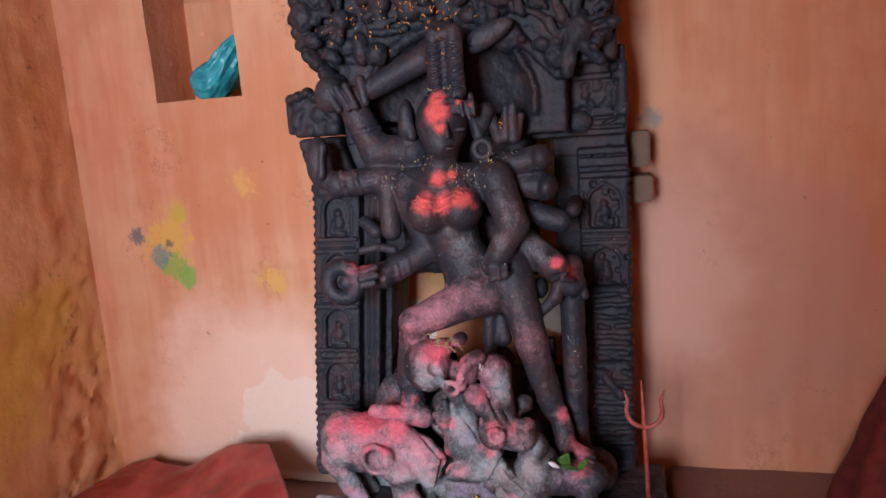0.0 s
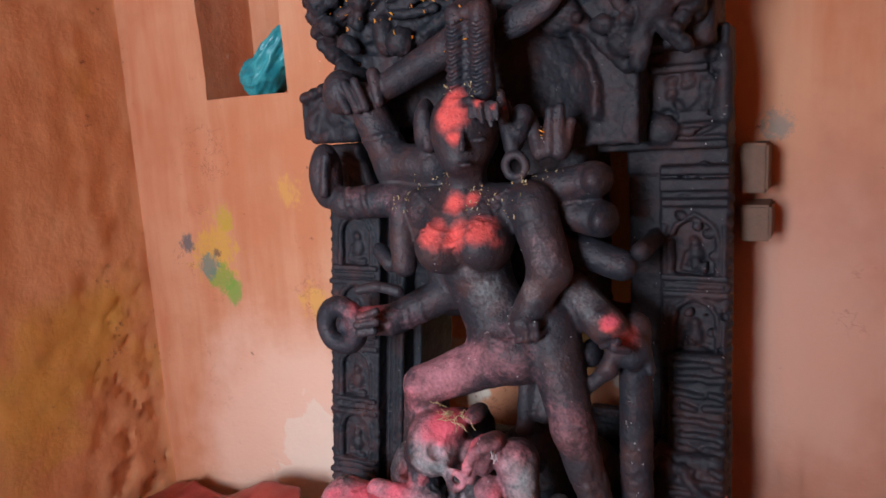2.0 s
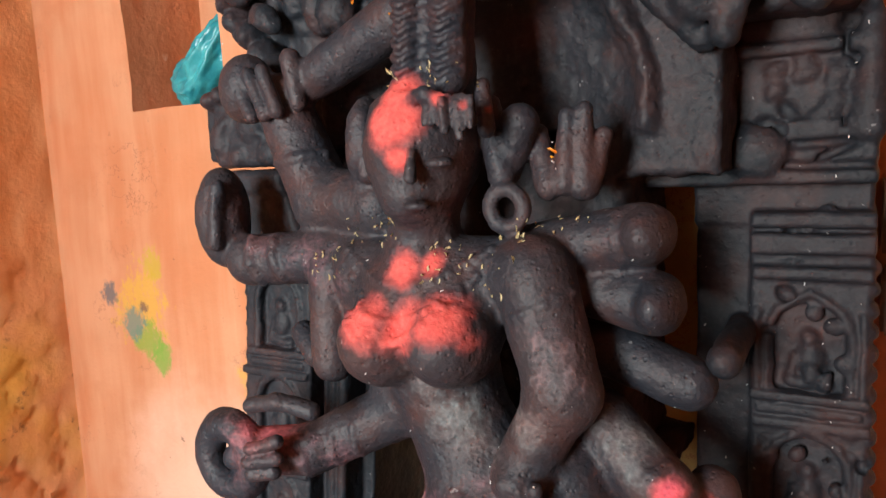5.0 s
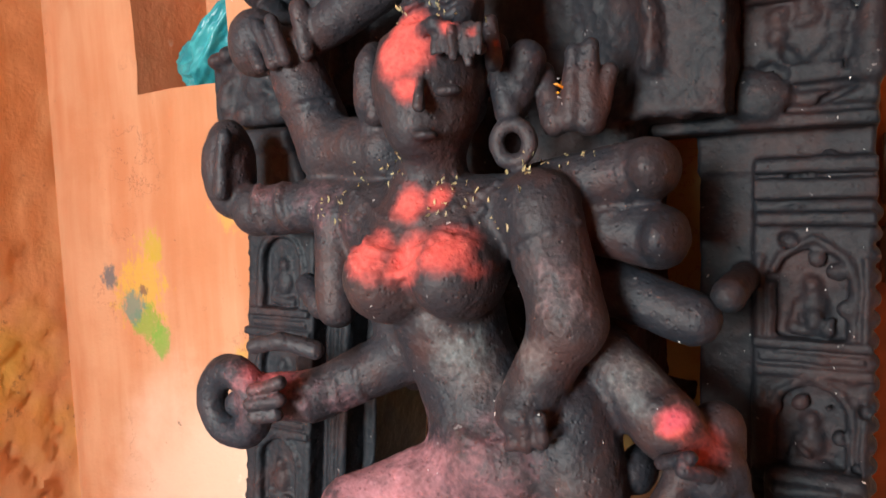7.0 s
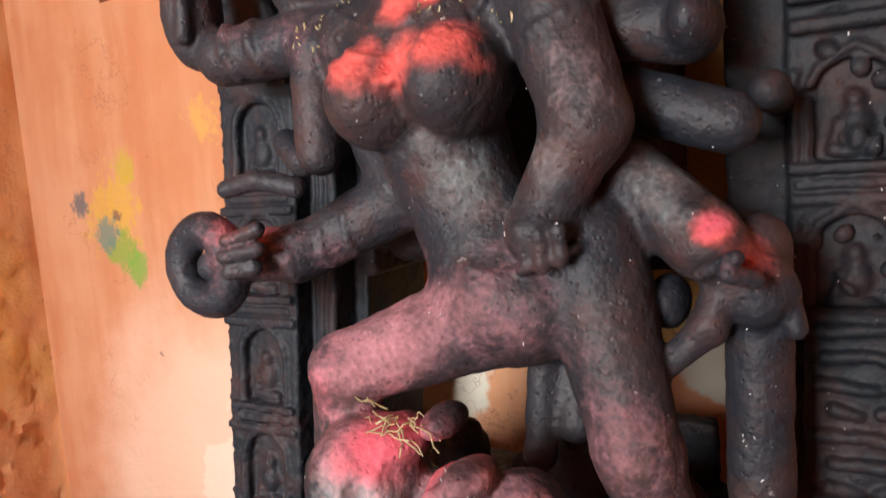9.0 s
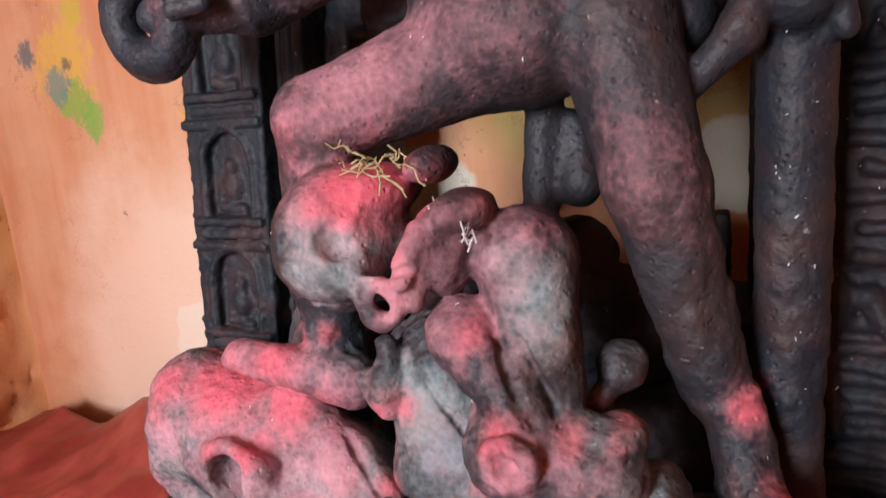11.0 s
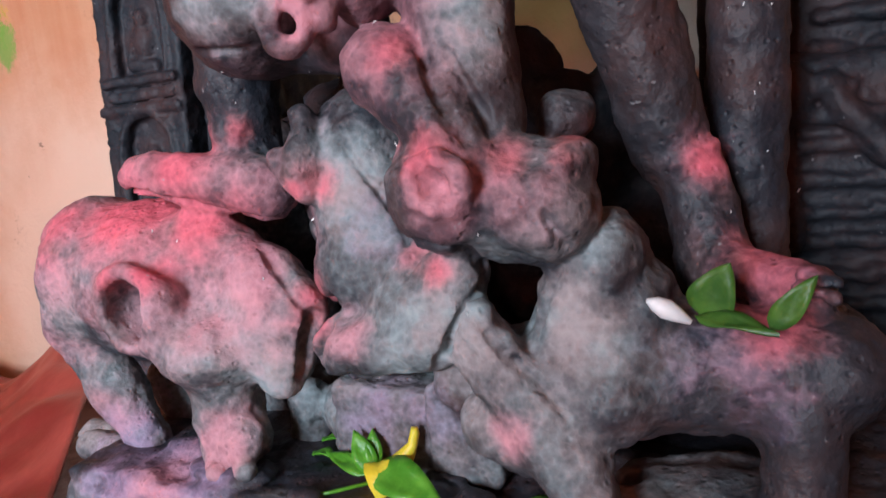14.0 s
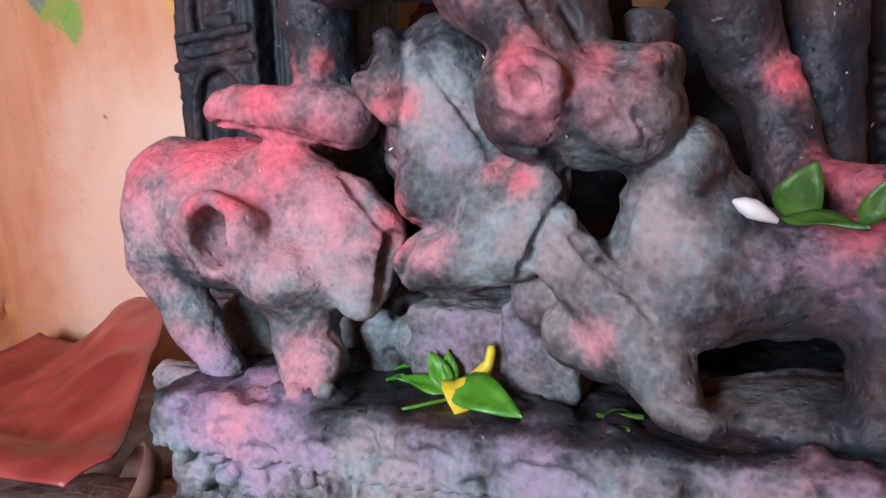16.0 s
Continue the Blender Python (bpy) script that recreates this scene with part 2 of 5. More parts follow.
class Sculpt:
    """Stone shaped as a field of distances: forms are melted together or cut away, then skinned."""

    def __init__(self, lo, hi, step):
        self.lo, self.h = np.array(lo), step
        self.n = np.ceil((np.array(hi) - self.lo) / step).astype(int) + 1
        self.d = np.full(self.n, 0.03, np.float32)

    def window(self, lo, hi, pad):
        a = np.clip(np.floor((np.array(lo) - pad - self.lo) / self.h).astype(int), 0, self.n)
        b = np.clip(np.ceil((np.array(hi) + pad - self.lo) / self.h).astype(int) + 1, 0, self.n)
        s = tuple(slice(i, j) for i, j in zip(a, b))
        axes = [(self.lo[i] + self.h * np.arange(a[i], b[i])).astype(np.float32) for i in range(3)]
        return s, np.meshgrid(*axes, indexing="ij", sparse=True)

    def melt(self, s, d, k, cut=False):
        old = self.d[s]
        if cut:
            old, d = -old, d
        if k > 0:
            w = np.maximum(k - np.abs(old - d), 0) / k
            r = np.minimum(old, d) - w * w * k * 0.25
        else:
            r = np.minimum(old, d)
        self.d[s] = -r if cut else r

    def ball(self, c, r, tilt=0.0, k=0.010, cut=False):
        m = max(r)
        s, (x, y, z) = self.window([v - m for v in c], [v + m for v in c], k + 0.008)
        x, y, z = x - c[0], y - c[1], z - c[2]
        if tilt:
            ca, sa = math.cos(radians(tilt)), math.sin(radians(tilt))
            x, z = x * ca + z * sa, z * ca - x * sa
        k0 = np.sqrt((x / r[0]) ** 2 + (y / r[1]) ** 2 + (z / r[2]) ** 2) + 1e-6
        k1 = np.sqrt((x / r[0] ** 2) ** 2 + (y / r[1] ** 2) ** 2 + (z / r[2] ** 2) ** 2) + 1e-6
        self.melt(s, k0 * (k0 - 1) / k1, k, cut)

    def limb(self, a, b, ra, rb, k=0.010, cut=False):
        m = max(ra, rb)
        s, (x, y, z) = self.window(np.minimum(a, b) - m, np.maximum(a, b) + m, k + 0.008)
        v = np.array(b) - np.array(a)
        x, y, z = x - a[0], y - a[1], z - a[2]
        t = np.clip((x * v[0] + y * v[1] + z * v[2]) / float(v @ v), 0, 1)
        d = np.sqrt((x - t * v[0]) ** 2 + (y - t * v[1]) ** 2 + (z - t * v[2]) ** 2) - (ra + (rb - ra) * t)
        self.melt(s, d, k, cut)

    def hoop(self, c, big, small, k=0.004, lean=0.0):
        m = big + small
        s, (x, y, z) = self.window([v - m for v in c], [v + m for v in c], k + 0.008)
        x, y, z = x - c[0], y - c[1], z - c[2]
        y = y + x * lean
        self.melt(s, np.sqrt((np.sqrt(x * x + z * z) - big) ** 2 + y * y) - small, k)

    def block(self, lo, hi, edge=0.004, k=0.002, cut=False, arch=False):
        c, half = (np.array(lo) + hi) / 2, (np.array(hi) - lo) / 2 - edge
        s, (x, y, z) = self.window(lo, hi, k + 0.008)
        qx, qy, qz = np.abs(x - c[0]) - half[0], np.abs(y - c[1]) - half[1], np.abs(z - c[2]) - half[2]
        if arch:
            top = hi[2] - (hi[0] - lo[0]) / 2
            r = np.sqrt((x - c[0]) ** 2 + np.maximum(z - top, 0) ** 2) - half[0]
            qx, qz = np.maximum(r, qx), lo[2] + edge - z + 0 * x
        d = np.sqrt(np.maximum(qx, 0) ** 2 + np.maximum(qy, 0) ** 2 + np.maximum(qz, 0) ** 2) + np.minimum(np.maximum(np.maximum(qx, qy), qz), 0) - edge
        self.melt(s, d, k, cut)

    def skin(self, rough=0.0, seed=1):
        """Vertices and quads of the surface (one vertex in each cell that the surface crosses)."""
        d = self.d
        d[0], d[-1], d[:, 0], d[:, -1], d[:, :, 0], d[:, :, -1] = 0.02, 0.02, 0.02, 0.02, 0.02, 0.02
        solid = d < 0
        n = np.array(d.shape) - 1
        count = np.zeros(n, np.int8)
        corners = [(i, j, l) for i in (0, 1) for j in (0, 1) for l in (0, 1)]
        for i, j, l in corners:
            count += solid[i:n[0] + i, j:n[1] + j, l:n[2] + l]
        cells = np.argwhere((count > 0) & (count < 8))
        index = np.full(n, -1, np.int32)
        index[tuple(cells.T)] = np.arange(len(cells))
        total, hits = np.zeros((len(cells), 3)), np.zeros(len(cells))
        for a in corners:
            for axis in range(3):
                if a[axis]:
                    continue
                b = list(a)
                b[axis] = 1
                da, db = d[tuple((cells + a).T)], d[tuple((cells + b).T)]
                on = (da < 0) != (db < 0)
                t = np.where(on, da / np.where(on, da - db, 1), 0)
                p = np.array(a) + t[:, None] * (np.array(b) - a)
                total += p * on[:, None]
                hits += on
        verts = self.lo + self.h * (cells + total / hits[:, None])
        quads = []
        for axis in range(3):
            u, v = (axis + 1) % 3, (axis + 2) % 3
            e = [slice(None)] * 3
            f = [slice(None)] * 3
            e[axis], f[axis] = slice(0, -1), slice(1, None)
            a, b = solid[tuple(e)], solid[tuple(f)]
            edges = np.argwhere(a != b)
            edges = edges[(edges[:, u] > 0) & (edges[:, v] > 0) & (edges[:, u] < n[u]) & (edges[:, v] < n[v])]
            flip = ~a[tuple(edges.T)]
            du, dv = np.eye(3, dtype=int)[u], np.eye(3, dtype=int)[v]
            q = np.stack([index[tuple((edges - o).T)] for o in (du * 0, du, du + dv, dv)], 1)
            q[flip] = q[flip][:, ::-1]
            quads.append(q)
        quads = np.concatenate(quads)
        if rough:
            for size, share in ((0.022, 1.0), (0.009, 0.55), (0.0052, 0.4)):
                for axis in range(3):
                    verts[:, axis] += rough * share * lattice(verts / size, seed + axis + int(size * 1000))
        return verts, quads


def stone_part(name, sculpt, material, parent=None, label="", rough=0.0010, seed=1, dusts=None, low=0.72, lean=0.0):
    verts, quads = sculpt.skin(rough, seed)
    verts[:, 0] += lean * (np.minimum(verts[:, 2], 0.86) - 0.50) * np.clip((0.99 - verts[:, 2]) / 0.1, 0, 1)
    mesh = bpy.data.meshes.new(name)
    mesh.vertices.add(len(verts))
    mesh.vertices.foreach_set("co", verts.astype(np.float32).ravel())
    mesh.loops.add(quads.size)
    mesh.loops.foreach_set("vertex_index", quads.astype(np.int32).ravel())
    mesh.polygons.add(len(quads))
    mesh.polygons.foreach_set("loop_start", np.arange(0, quads.size, 4, dtype=np.int32))
    mesh.update(calc_edges=True)
    mesh.validate()
    mesh.shade_smooth()
    mesh.materials.append(material)
    normals = np.zeros(len(verts) * 3, np.float32)
    mesh.vertices.foreach_get("normal", normals)
    up = normals.reshape(-1, 3)
    # the lower stones are coarser: small chips and pits
    coarse = np.clip((0.60 - verts[:, 2]) / 0.12, 0, 1) * (0.0016 * lattice(verts / 0.017, 81) + 0.0010 * lattice(verts / 0.0065, 82)
                                                          - 0.0040 * np.clip(lattice(verts / 0.013, 83) - 0.45, 0, 1))
    mesh.vertices.foreach_set("co", (verts + up * coarse[:, None]).astype(np.float32).ravel())
    mesh.update()
    # red powder fades out into pink on the lower stones
    dusts = list(dusts or ())
    dusts += [("pink", place, radius * 1.7, force * 0.85) for which, place, radius, force in dusts if which == "red" and place[2] < 0.62]
    for kind in ("red", "pink", "violet", "grey"):
        value = np.zeros(len(verts), np.float32)
        for which, place, radius, force in dusts:
            if which == kind:
                ragged = (0.6 if kind == "red" else 1.0) * (0.30 * lattice(verts / 0.03, 71) + 0.22 * lattice(verts / 0.011, 72))
                far = ragged + np.linalg.norm((verts - place) / (radius, max(radius, 0.05), radius), axis=1)
                value = np.maximum(value, force * np.clip(1.35 - far, 0, 1) * (0.72 + 0.28 * np.clip(up[:, 2] * 1.2 - up[:, 1] * 0.8, 0, 1)))
        # grey thins towards the right to darken that side, which gets less light
        if kind == "grey":
            value = np.maximum(value, np.clip((0.60 - verts[:, 2]) / 0.4, 0, low).astype(np.float32) * (0.6 + 0.4 * up[:, 2]) * (1 - 0.85 * np.clip((verts[:, 0] + 0.29) / 0.12, 0, 1)))
        mesh.attributes.new(kind, "FLOAT", "POINT").data.foreach_set("value", value.astype(np.float32))
    return child(new(name, mesh), parent, label)


# ---- the room ----
LEFT, RIGHT, BACK, FRONT, TOP, GROUND = -1.64, 0.62, 1.815, -0.75, 2.45, 0.02


def plaster_sheet(name, material, origin, across, up, depth, width, height, step, amount, seed, hole=None, label="", ripple=None):
    """A thick wall with an uneven plastered face. hole: (left, right, bottom, top, depth) of a recess in it."""
    o, a, u = Vector(origin), Vector(across), Vector(up)
    out = a.cross(u)
    nx, nz = int(width / step), int(height / step)
    xs, zs = np.linspace(0, width, nx + 1), np.linspace(0, height, nz + 1)
    if hole:
        for edge, line in ((hole[0], xs), (hole[1], xs), (hole[2], zs), (hole[3], zs)):
            line[np.argmin(np.abs(line - edge))] = edge
    bm = bmesh.new()
    grid = [[None] * (nz + 1) for _ in range(nx + 1)]
    pts = np.array([(x, seed, z) for x in xs for z in zs])
    bulge = amount * (lattice(pts / 0.35, seed) + 0.5 * lattice(pts / 0.11, seed + 5) + 0.22 * lattice(pts / 0.04, seed + 9))
    for i, x in enumerate(xs):
        for j, z in enumerate(zs):
            b = bulge[i * (nz + 1) + j] + (ripple(x, z) if ripple else 0)
            if i in (0, nx) or j in (0, nz):
                b = 0
            grid[i][j] = bm.verts.new(o + a * x + u * z + out * b)
    for i in range(nx):
        for j in range(nz):
            x, z = (xs[i] + xs[i + 1]) / 2, (zs[j] + zs[j + 1]) / 2
            if hole and hole[0] < x < hole[1] and hole[2] < z < hole[3]:
                continue
            bm.faces.new((grid[i][j], grid[i + 1][j], grid[i + 1][j + 1], grid[i][j + 1]))
    if hole:
        edges = [e for e in bm.edges if e.is_boundary and all(hole[0] - 1e-6 <= (v.co - o).dot(a) <= hole[1] + 1e-6 and hole[2] - 1e-6 <= (v.co - o).dot(u) <= hole[3] + 1e-6 for v in e.verts)]
        made = bmesh.ops.extrude_edge_only(bm, edges=edges)["geom"]
        back = [g for g in made if isinstance(g, bmesh.types.BMVert)]
        for v in back:
            v.co -= out * (hole[4] + (v.co - o).dot(out))
        bmesh.ops.contextual_create(bm, geom=[e for e in bm.edges if e.is_boundary and all(v in back for v in e.verts)])
    edges = [e for e in bm.edges if e.is_boundary]
    made = bmesh.ops.extrude_edge_only(bm, edges=edges)["geom"]
    back = [g for g in made if isinstance(g, bmesh.types.BMVert)]
    for v in back:
        v.co -= out * depth
    bmesh.ops.contextual_create(bm, geom=[e for e in bm.edges if e.is_boundary])
    bmesh.ops.recalc_face_normals(bm, faces=bm.faces)
    ob = part(name, bm, material, smooth=True)
    ob.data.set_sharp_from_angle(angle=radians(50))
    return tagged(ob, label, "wall", kind="structure")


def back_ripple(x, z):
    x += LEFT
    band = math.exp(-((x + 1.215) / 0.05) ** 2) * (0.010 if z < 1.2 else 0)
    return band - 0.006 * math.exp(-((x + 1.36) / 0.06) ** 2) + 0.01 * math.exp(-((x + 1.58) / 0.05) ** 2)


def flaking(x, z):
    """Plaster that has come off in flakes near the inner corner, most of all low down."""
    near = math.exp(-((x - (BACK - FRONT) + 0.12) / 0.14) ** 2) * max(0.25, 1.2 - z)
    chip = noise.noise((x * 16, z * 13, 5.0)) + 0.5 * noise.noise((x * 40, z * 34, 9.0))
    return -0.016 * near * (1 if chip > 0.12 else 0) + 0.008 * near * chip


plaster_sheet("wall_back", WALL, (LEFT, BACK, GROUND), (1, 0, 0), (0, 0, 1), 0.3, RIGHT - LEFT, TOP - GROUND, 0.02, 0.008, 3,
              hole=(-1.352 - LEFT, -1.082 - LEFT, 1.13 - GROUND, 1.44 - GROUND, 0.2), label="orange limewashed plaster wall with a small niche", ripple=back_ripple)
plaster_sheet("wall_left", SIDE_WALL, (LEFT, FRONT, GROUND), (0, 1, 0), (0, 0, 1), 0.3, BACK - FRONT, TOP - GROUND, 0.016, 0.012, 11, label="brownish orange plaster wall with yellow stains", ripple=flaking)
plaster_sheet("wall_right", SIDE_WALL, (RIGHT, BACK, GROUND), (0, -1, 0), (0, 0, 1), 0.3, BACK - FRONT, TOP - GROUND, 0.04, 0.012, 17, label="brownish orange plaster side wall")
# unseen front wall; its opening is assumed and sized to shape the light
LIGHT_GAP = (-1.13, -0.33, 2.05)
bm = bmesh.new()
box(bm, (LEFT, FRONT - 0.3, GROUND), (LIGHT_GAP[0], FRONT, TOP))
box(bm, (LIGHT_GAP[1], FRONT - 0.3, GROUND), (RIGHT, FRONT, TOP))
box(bm, (LIGHT_GAP[0], FRONT - 0.3, LIGHT_GAP[2]), (LIGHT_GAP[1], FRONT, TOP))
tagged(part("wall_front", bm, WALL), "unseen orange plaster wall with an assumed doorway that shapes the light", "wall", kind="structure")
# unseen walls added outside it to confine the lamplight, open at the far end
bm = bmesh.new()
box(bm, (LIGHT_GAP[0] - 0.6, -2.8, GROUND), (LIGHT_GAP[0] - 0.3, FRONT - 0.3, TOP))
box(bm, (LIGHT_GAP[1] + 0.3, -2.8, GROUND), (LIGHT_GAP[1] + 0.6, FRONT - 0.3, TOP))
tagged(part("wall_outer_baffle", bm, WALL), "unseen orange plaster walls added to confine the light", "wall", kind="structure")
tagged(part("floor", box(bmesh.new(), (LEFT - 0.3, -3.2, GROUND - 0.2), (RIGHT + 0.3, BACK + 0.3, GROUND - 0.001)), FLOOR), "brown cement floor", "floor", kind="structure")
tagged(part("ceiling", box(bmesh.new(), (LEFT - 0.3, -2.8, TOP + 0.001), (RIGHT + 0.3, BACK + 0.3, TOP + 0.2)), CEILING), "pale plaster ceiling", "ceiling", kind="structure")

# ---- the stele ----
FLECKS, SHREDS = [], []


def front(x, z):
    """How far back the stone's face lies at x, z."""
    i, l = int(round((x - s.lo[0]) / s.h)), int(round((z - s.lo[2]) / s.h))
    hit = np.argmax(s.d[i, :, l] < 0)
    return s.lo[1] + s.h * hit if hit else None


def scatter(bits, seed, count, x0, x1, z0, z1):
    """Spots on the stone's face, chosen at random."""
    pick = random.Random(seed)
    for _ in range(count):
        x, z = pick.uniform(x0, x1), pick.uniform(z0, z1)
        y = front(x, z)
        if y and y < 1.66:
            bits.append(((x, y - 0.0005, z), (0.0006, 0.0004, 0.0006), 1))


stele = thing("stone_stele", "tall blackened stone stele carved with arched panels, behind the statue", "stele", (-0.43, 1.57, 0.2))
ARCHES = (0.872, 0.742, 0.611, 0.481, 0.351)
# assumed depth of the unseen back, set so that the openings turn dark
STELE_BACK = 1.715


def arch_panel(s, cx, top, width, front):
    """A sunk arch with a pointed hood, a small seated shape inside and a ledge below."""
    s.block((cx - width / 2, front - 0.02, top - 0.088), (cx + width / 2, front + 0.010, top), 0.002, 0.001, cut=True, arch=True)
    s.ball((cx, front + 0.010, top - 0.036), (0.0085, 0.008, 0.010), k=0.004)
    s.ball((cx + 0.001, front + 0.010, top - 0.058), (0.013, 0.009, 0.017), k=0.004)
    s.limb((cx - 0.014, front + 0.008, top - 0.078), (cx + 0.014, front + 0.008, top - 0.082), 0.007, 0.006, k=0.004)
    s.limb((cx - 0.012, front + 0.008, top - 0.055), (cx - 0.017, front + 0.008, top - 0.075), 0.004, 0.004, k=0.003)
    for side in (-1, 1):
        for q in range(4):
            a0, a1 = radians(90 - side * q * 24), radians(90 - side * (q + 1) * 24)
            r = width / 2 + 0.005
            s.limb((cx + r * math.cos(a0), front, top - width / 2 + r * math.sin(a0) + (0.005 if q == 0 else 0)), (cx + r * math.cos(a1), front, top - width / 2 + r * math.sin(a1)), 0.0035, 0.0035, k=0.003)
        s.limb((cx + side * (width / 2 + 0.006), front + 0.001, top - 0.088), (cx + side * (width / 2 + 0.006), front + 0.001, top - 0.028), 0.004, 0.004, k=0.002)
    s.block((cx - width * 0.85, front - 0.006, top - 0.098), (cx + width * 0.85, front + 0.01, top - 0.089), 0.002, 0.001)
    s.block((cx - width * 0.75, front - 0.003, top - 0.112), (cx + width * 0.75, front + 0.01, top - 0.103), 0.002, 0.001)


s = Sculpt((-0.875, 1.50, 0.19), (-0.63, 1.755, 1.14), 0.0025)
s.block((-0.806, 1.535, 0.20), (-0.697, STELE_BACK, 0.905), 0.004)
s.block((-0.684, 1.545, 0.20), (-0.650, STELE_BACK, 0.99), 0.003)
s.block((-0.70, 1.565, 0.20), (-0.68, STELE_BACK, 0.92), 0.002)
s.block((-0.655, 1.585, 0.20), (-0.634, STELE_BACK, 0.70), 0.002)
for i in range(34):
    z = 0.215 + i * 0.0205
    s.ball((-0.807, 1.552, z), (0.007, 0.014, 0.008), k=0.003)
for x in (-0.675, -0.663):
    s.block((x - 0.002, 1.54, 0.22), (x + 0.002, 1.549, 0.90), 0.001, 0.001, cut=True)
for top in ARCHES:
    arch_panel(s, -0.750, top, 0.058, 1.535)
    s.block((-0.810, 1.531, top - 0.126), (-0.700, 1.545, top - 0.116), 0.002, 0.001)
# the capital block, worn and uneven
s.block((-0.800, 1.528, 1.010), (-0.690, STELE_BACK, 1.095), 0.010, 0.006)
s.block((-0.816, 1.535, 1.018), (-0.795, STELE_BACK, 1.104), 0.006, 0.004)
s.block((-0.790, 1.525, 0.975), (-0.690, STELE_BACK, 1.006), 0.008, 0.004)
s.block((-0.796, 1.530, 0.875), (-0.690, STELE_BACK, 0.98), 0.010, 0.006)
for i in range(6):
    s.ball((-0.80 + 0.02 * i, 1.535, 1.094 + 0.006 * (i % 3)), (0.013, 0.02, 0.012), k=0.006)
    s.ball((-0.79 + 0.017 * i + 0.006 * math.sin(5 * i), 1.528, 1.045 + 0.022 * math.sin(2.3 * i)), (0.012 + 0.005 * math.sin(3 * i), 0.007, 0.010 + 0.006 * math.cos(4 * i)), tilt=37 * i, k=0.010)
stone_part("pilaster", s, STELE, stele, seed=21, lean=0.095)

s = Sculpt((-0.335, 1.50, 0.19), (-0.055, 1.755, 1.16), 0.0025)
FACE = 1.645
s.block((-0.33, 1.69, 0.20), (-0.262, STELE_BACK, 0.50), 0.006)
s.block((-0.243, FACE + 0.012, 0.20), (-0.188, STELE_BACK, 0.985), 0.003)
s.block((-0.190, FACE, 0.20), (-0.085, STELE_BACK, 0.945), 0.004)
s.block((-0.245, FACE + 0.010, 0.93), (-0.086, STELE_BACK, 0.98), 0.004)
s.limb((-0.330, 1.600, 1.175), (-0.225, 1.600, 1.100), 0.022, 0.018, k=0.02)
for i in range(34):
    s.ball((-0.085, FACE + 0.015, 0.215 + i * 0.0205), (0.006, 0.014, 0.008), k=0.003)
for top in (0.857, 0.722, 0.587):
    arch_panel(s, -0.137, top, 0.062, FACE)
    s.block((-0.188, FACE - 0.004, top - 0.126), (-0.084, FACE + 0.01, top - 0.116), 0.002, 0.001)
    for x in (-0.183, -0.091):
        s.limb((x, FACE, top - 0.09), (x, FACE, top - 0.01), 0.004, 0.004, k=0.003)
# entablature and the slab over it
s.block((-0.330, 1.625, 0.972), (-0.085, STELE_BACK, 1.155), 0.004)
for z0, z1, y in ((0.880, 0.893, FACE - 0.010), (0.905, 0.925, FACE - 0.014), (0.930, 0.945, FACE - 0.010), (0.972, 0.985, 1.617), (0.992, 1.004, 1.620), (1.012, 1.030, 1.619), (1.088, 1.100, 1.616)):
    s.block((-0.188 if z0 < 0.95 else -0.325, y, z0), (-0.084, STELE_BACK, z1), 0.003)
s.block((-0.113, 1.610, 1.02), (-0.109, 1.63, 1.12), 0.001, 0.001, cut=True)
s.limb((-0.092, 1.628, 1.02), (-0.091, 1.628, 1.11), 0.014, 0.012)
s.ball((-0.185, 1.618, 1.002), (0.030, 0.012, 0.024), k=0.006)
rnd = random.Random(12)
for i in range(60):
    s.ball((rnd.uniform(-0.31, -0.10), 1.626, rnd.uniform(0.99, 1.15)), (rnd.uniform(0.005, 0.018), 0.006, rnd.uniform(0.004, 0.012)), tilt=rnd.uniform(-60, 60), k=0.004, cut=i % 3 == 0)
for i in range(60):
    s.ball((rnd.uniform(-0.18, -0.09), FACE + 0.002, rnd.uniform(0.46, 0.96)), (rnd.uniform(0.004, 0.010), 0.006, rnd.uniform(0.004, 0.010)), tilt=rnd.uniform(-60, 60), k=0.003, cut=i % 3 == 0)
s.limb((-0.197, 1.66, 0.828), (-0.193, 1.520, 0.828), 0.014, 0.015, k=0.004)
# worn figure relief at the foot, in ragged courses
s.block((-0.199, 1.605, 0.20), (-0.084, STELE_BACK, 0.475), 0.014)
s.block((-0.177, 1.628, 0.46), (-0.086, STELE_BACK, 0.640), 0.010)
for i in range(15):
    z, w = 0.285 + 0.024 * i, rnd.uniform(0, 0.02)
    left = -0.191 if z < 0.47 else -0.171
    y = 1.604 if z < 0.47 else 1.627
    s.limb((left + w, y, z), (-0.125 + rnd.uniform(-0.012, 0.012), y, z + rnd.uniform(-0.004, 0.004)), 0.007, 0.005, k=0.003)
    s.limb((-0.112 + rnd.uniform(-0.01, 0.01), y, z), (-0.090, y, z + rnd.uniform(-0.004, 0.004)), 0.006, 0.007, k=0.003)
s.ball((-0.179, 1.60, 0.445), (0.020, 0.014, 0.026), k=0.006)
s.limb((-0.187, 1.60, 0.43), (-0.177, 1.60, 0.34), 0.012, 0.014, k=0.006)
s.limb((-0.15, 1.60, 0.45), (-0.11, 1.60, 0.40), 0.010, 0.012, k=0.006)
scatter(FLECKS, 4, 90, -0.24, -0.09, 0.30, 1.14)
stone_part("pilaster", s, STELE, stele, seed=33)

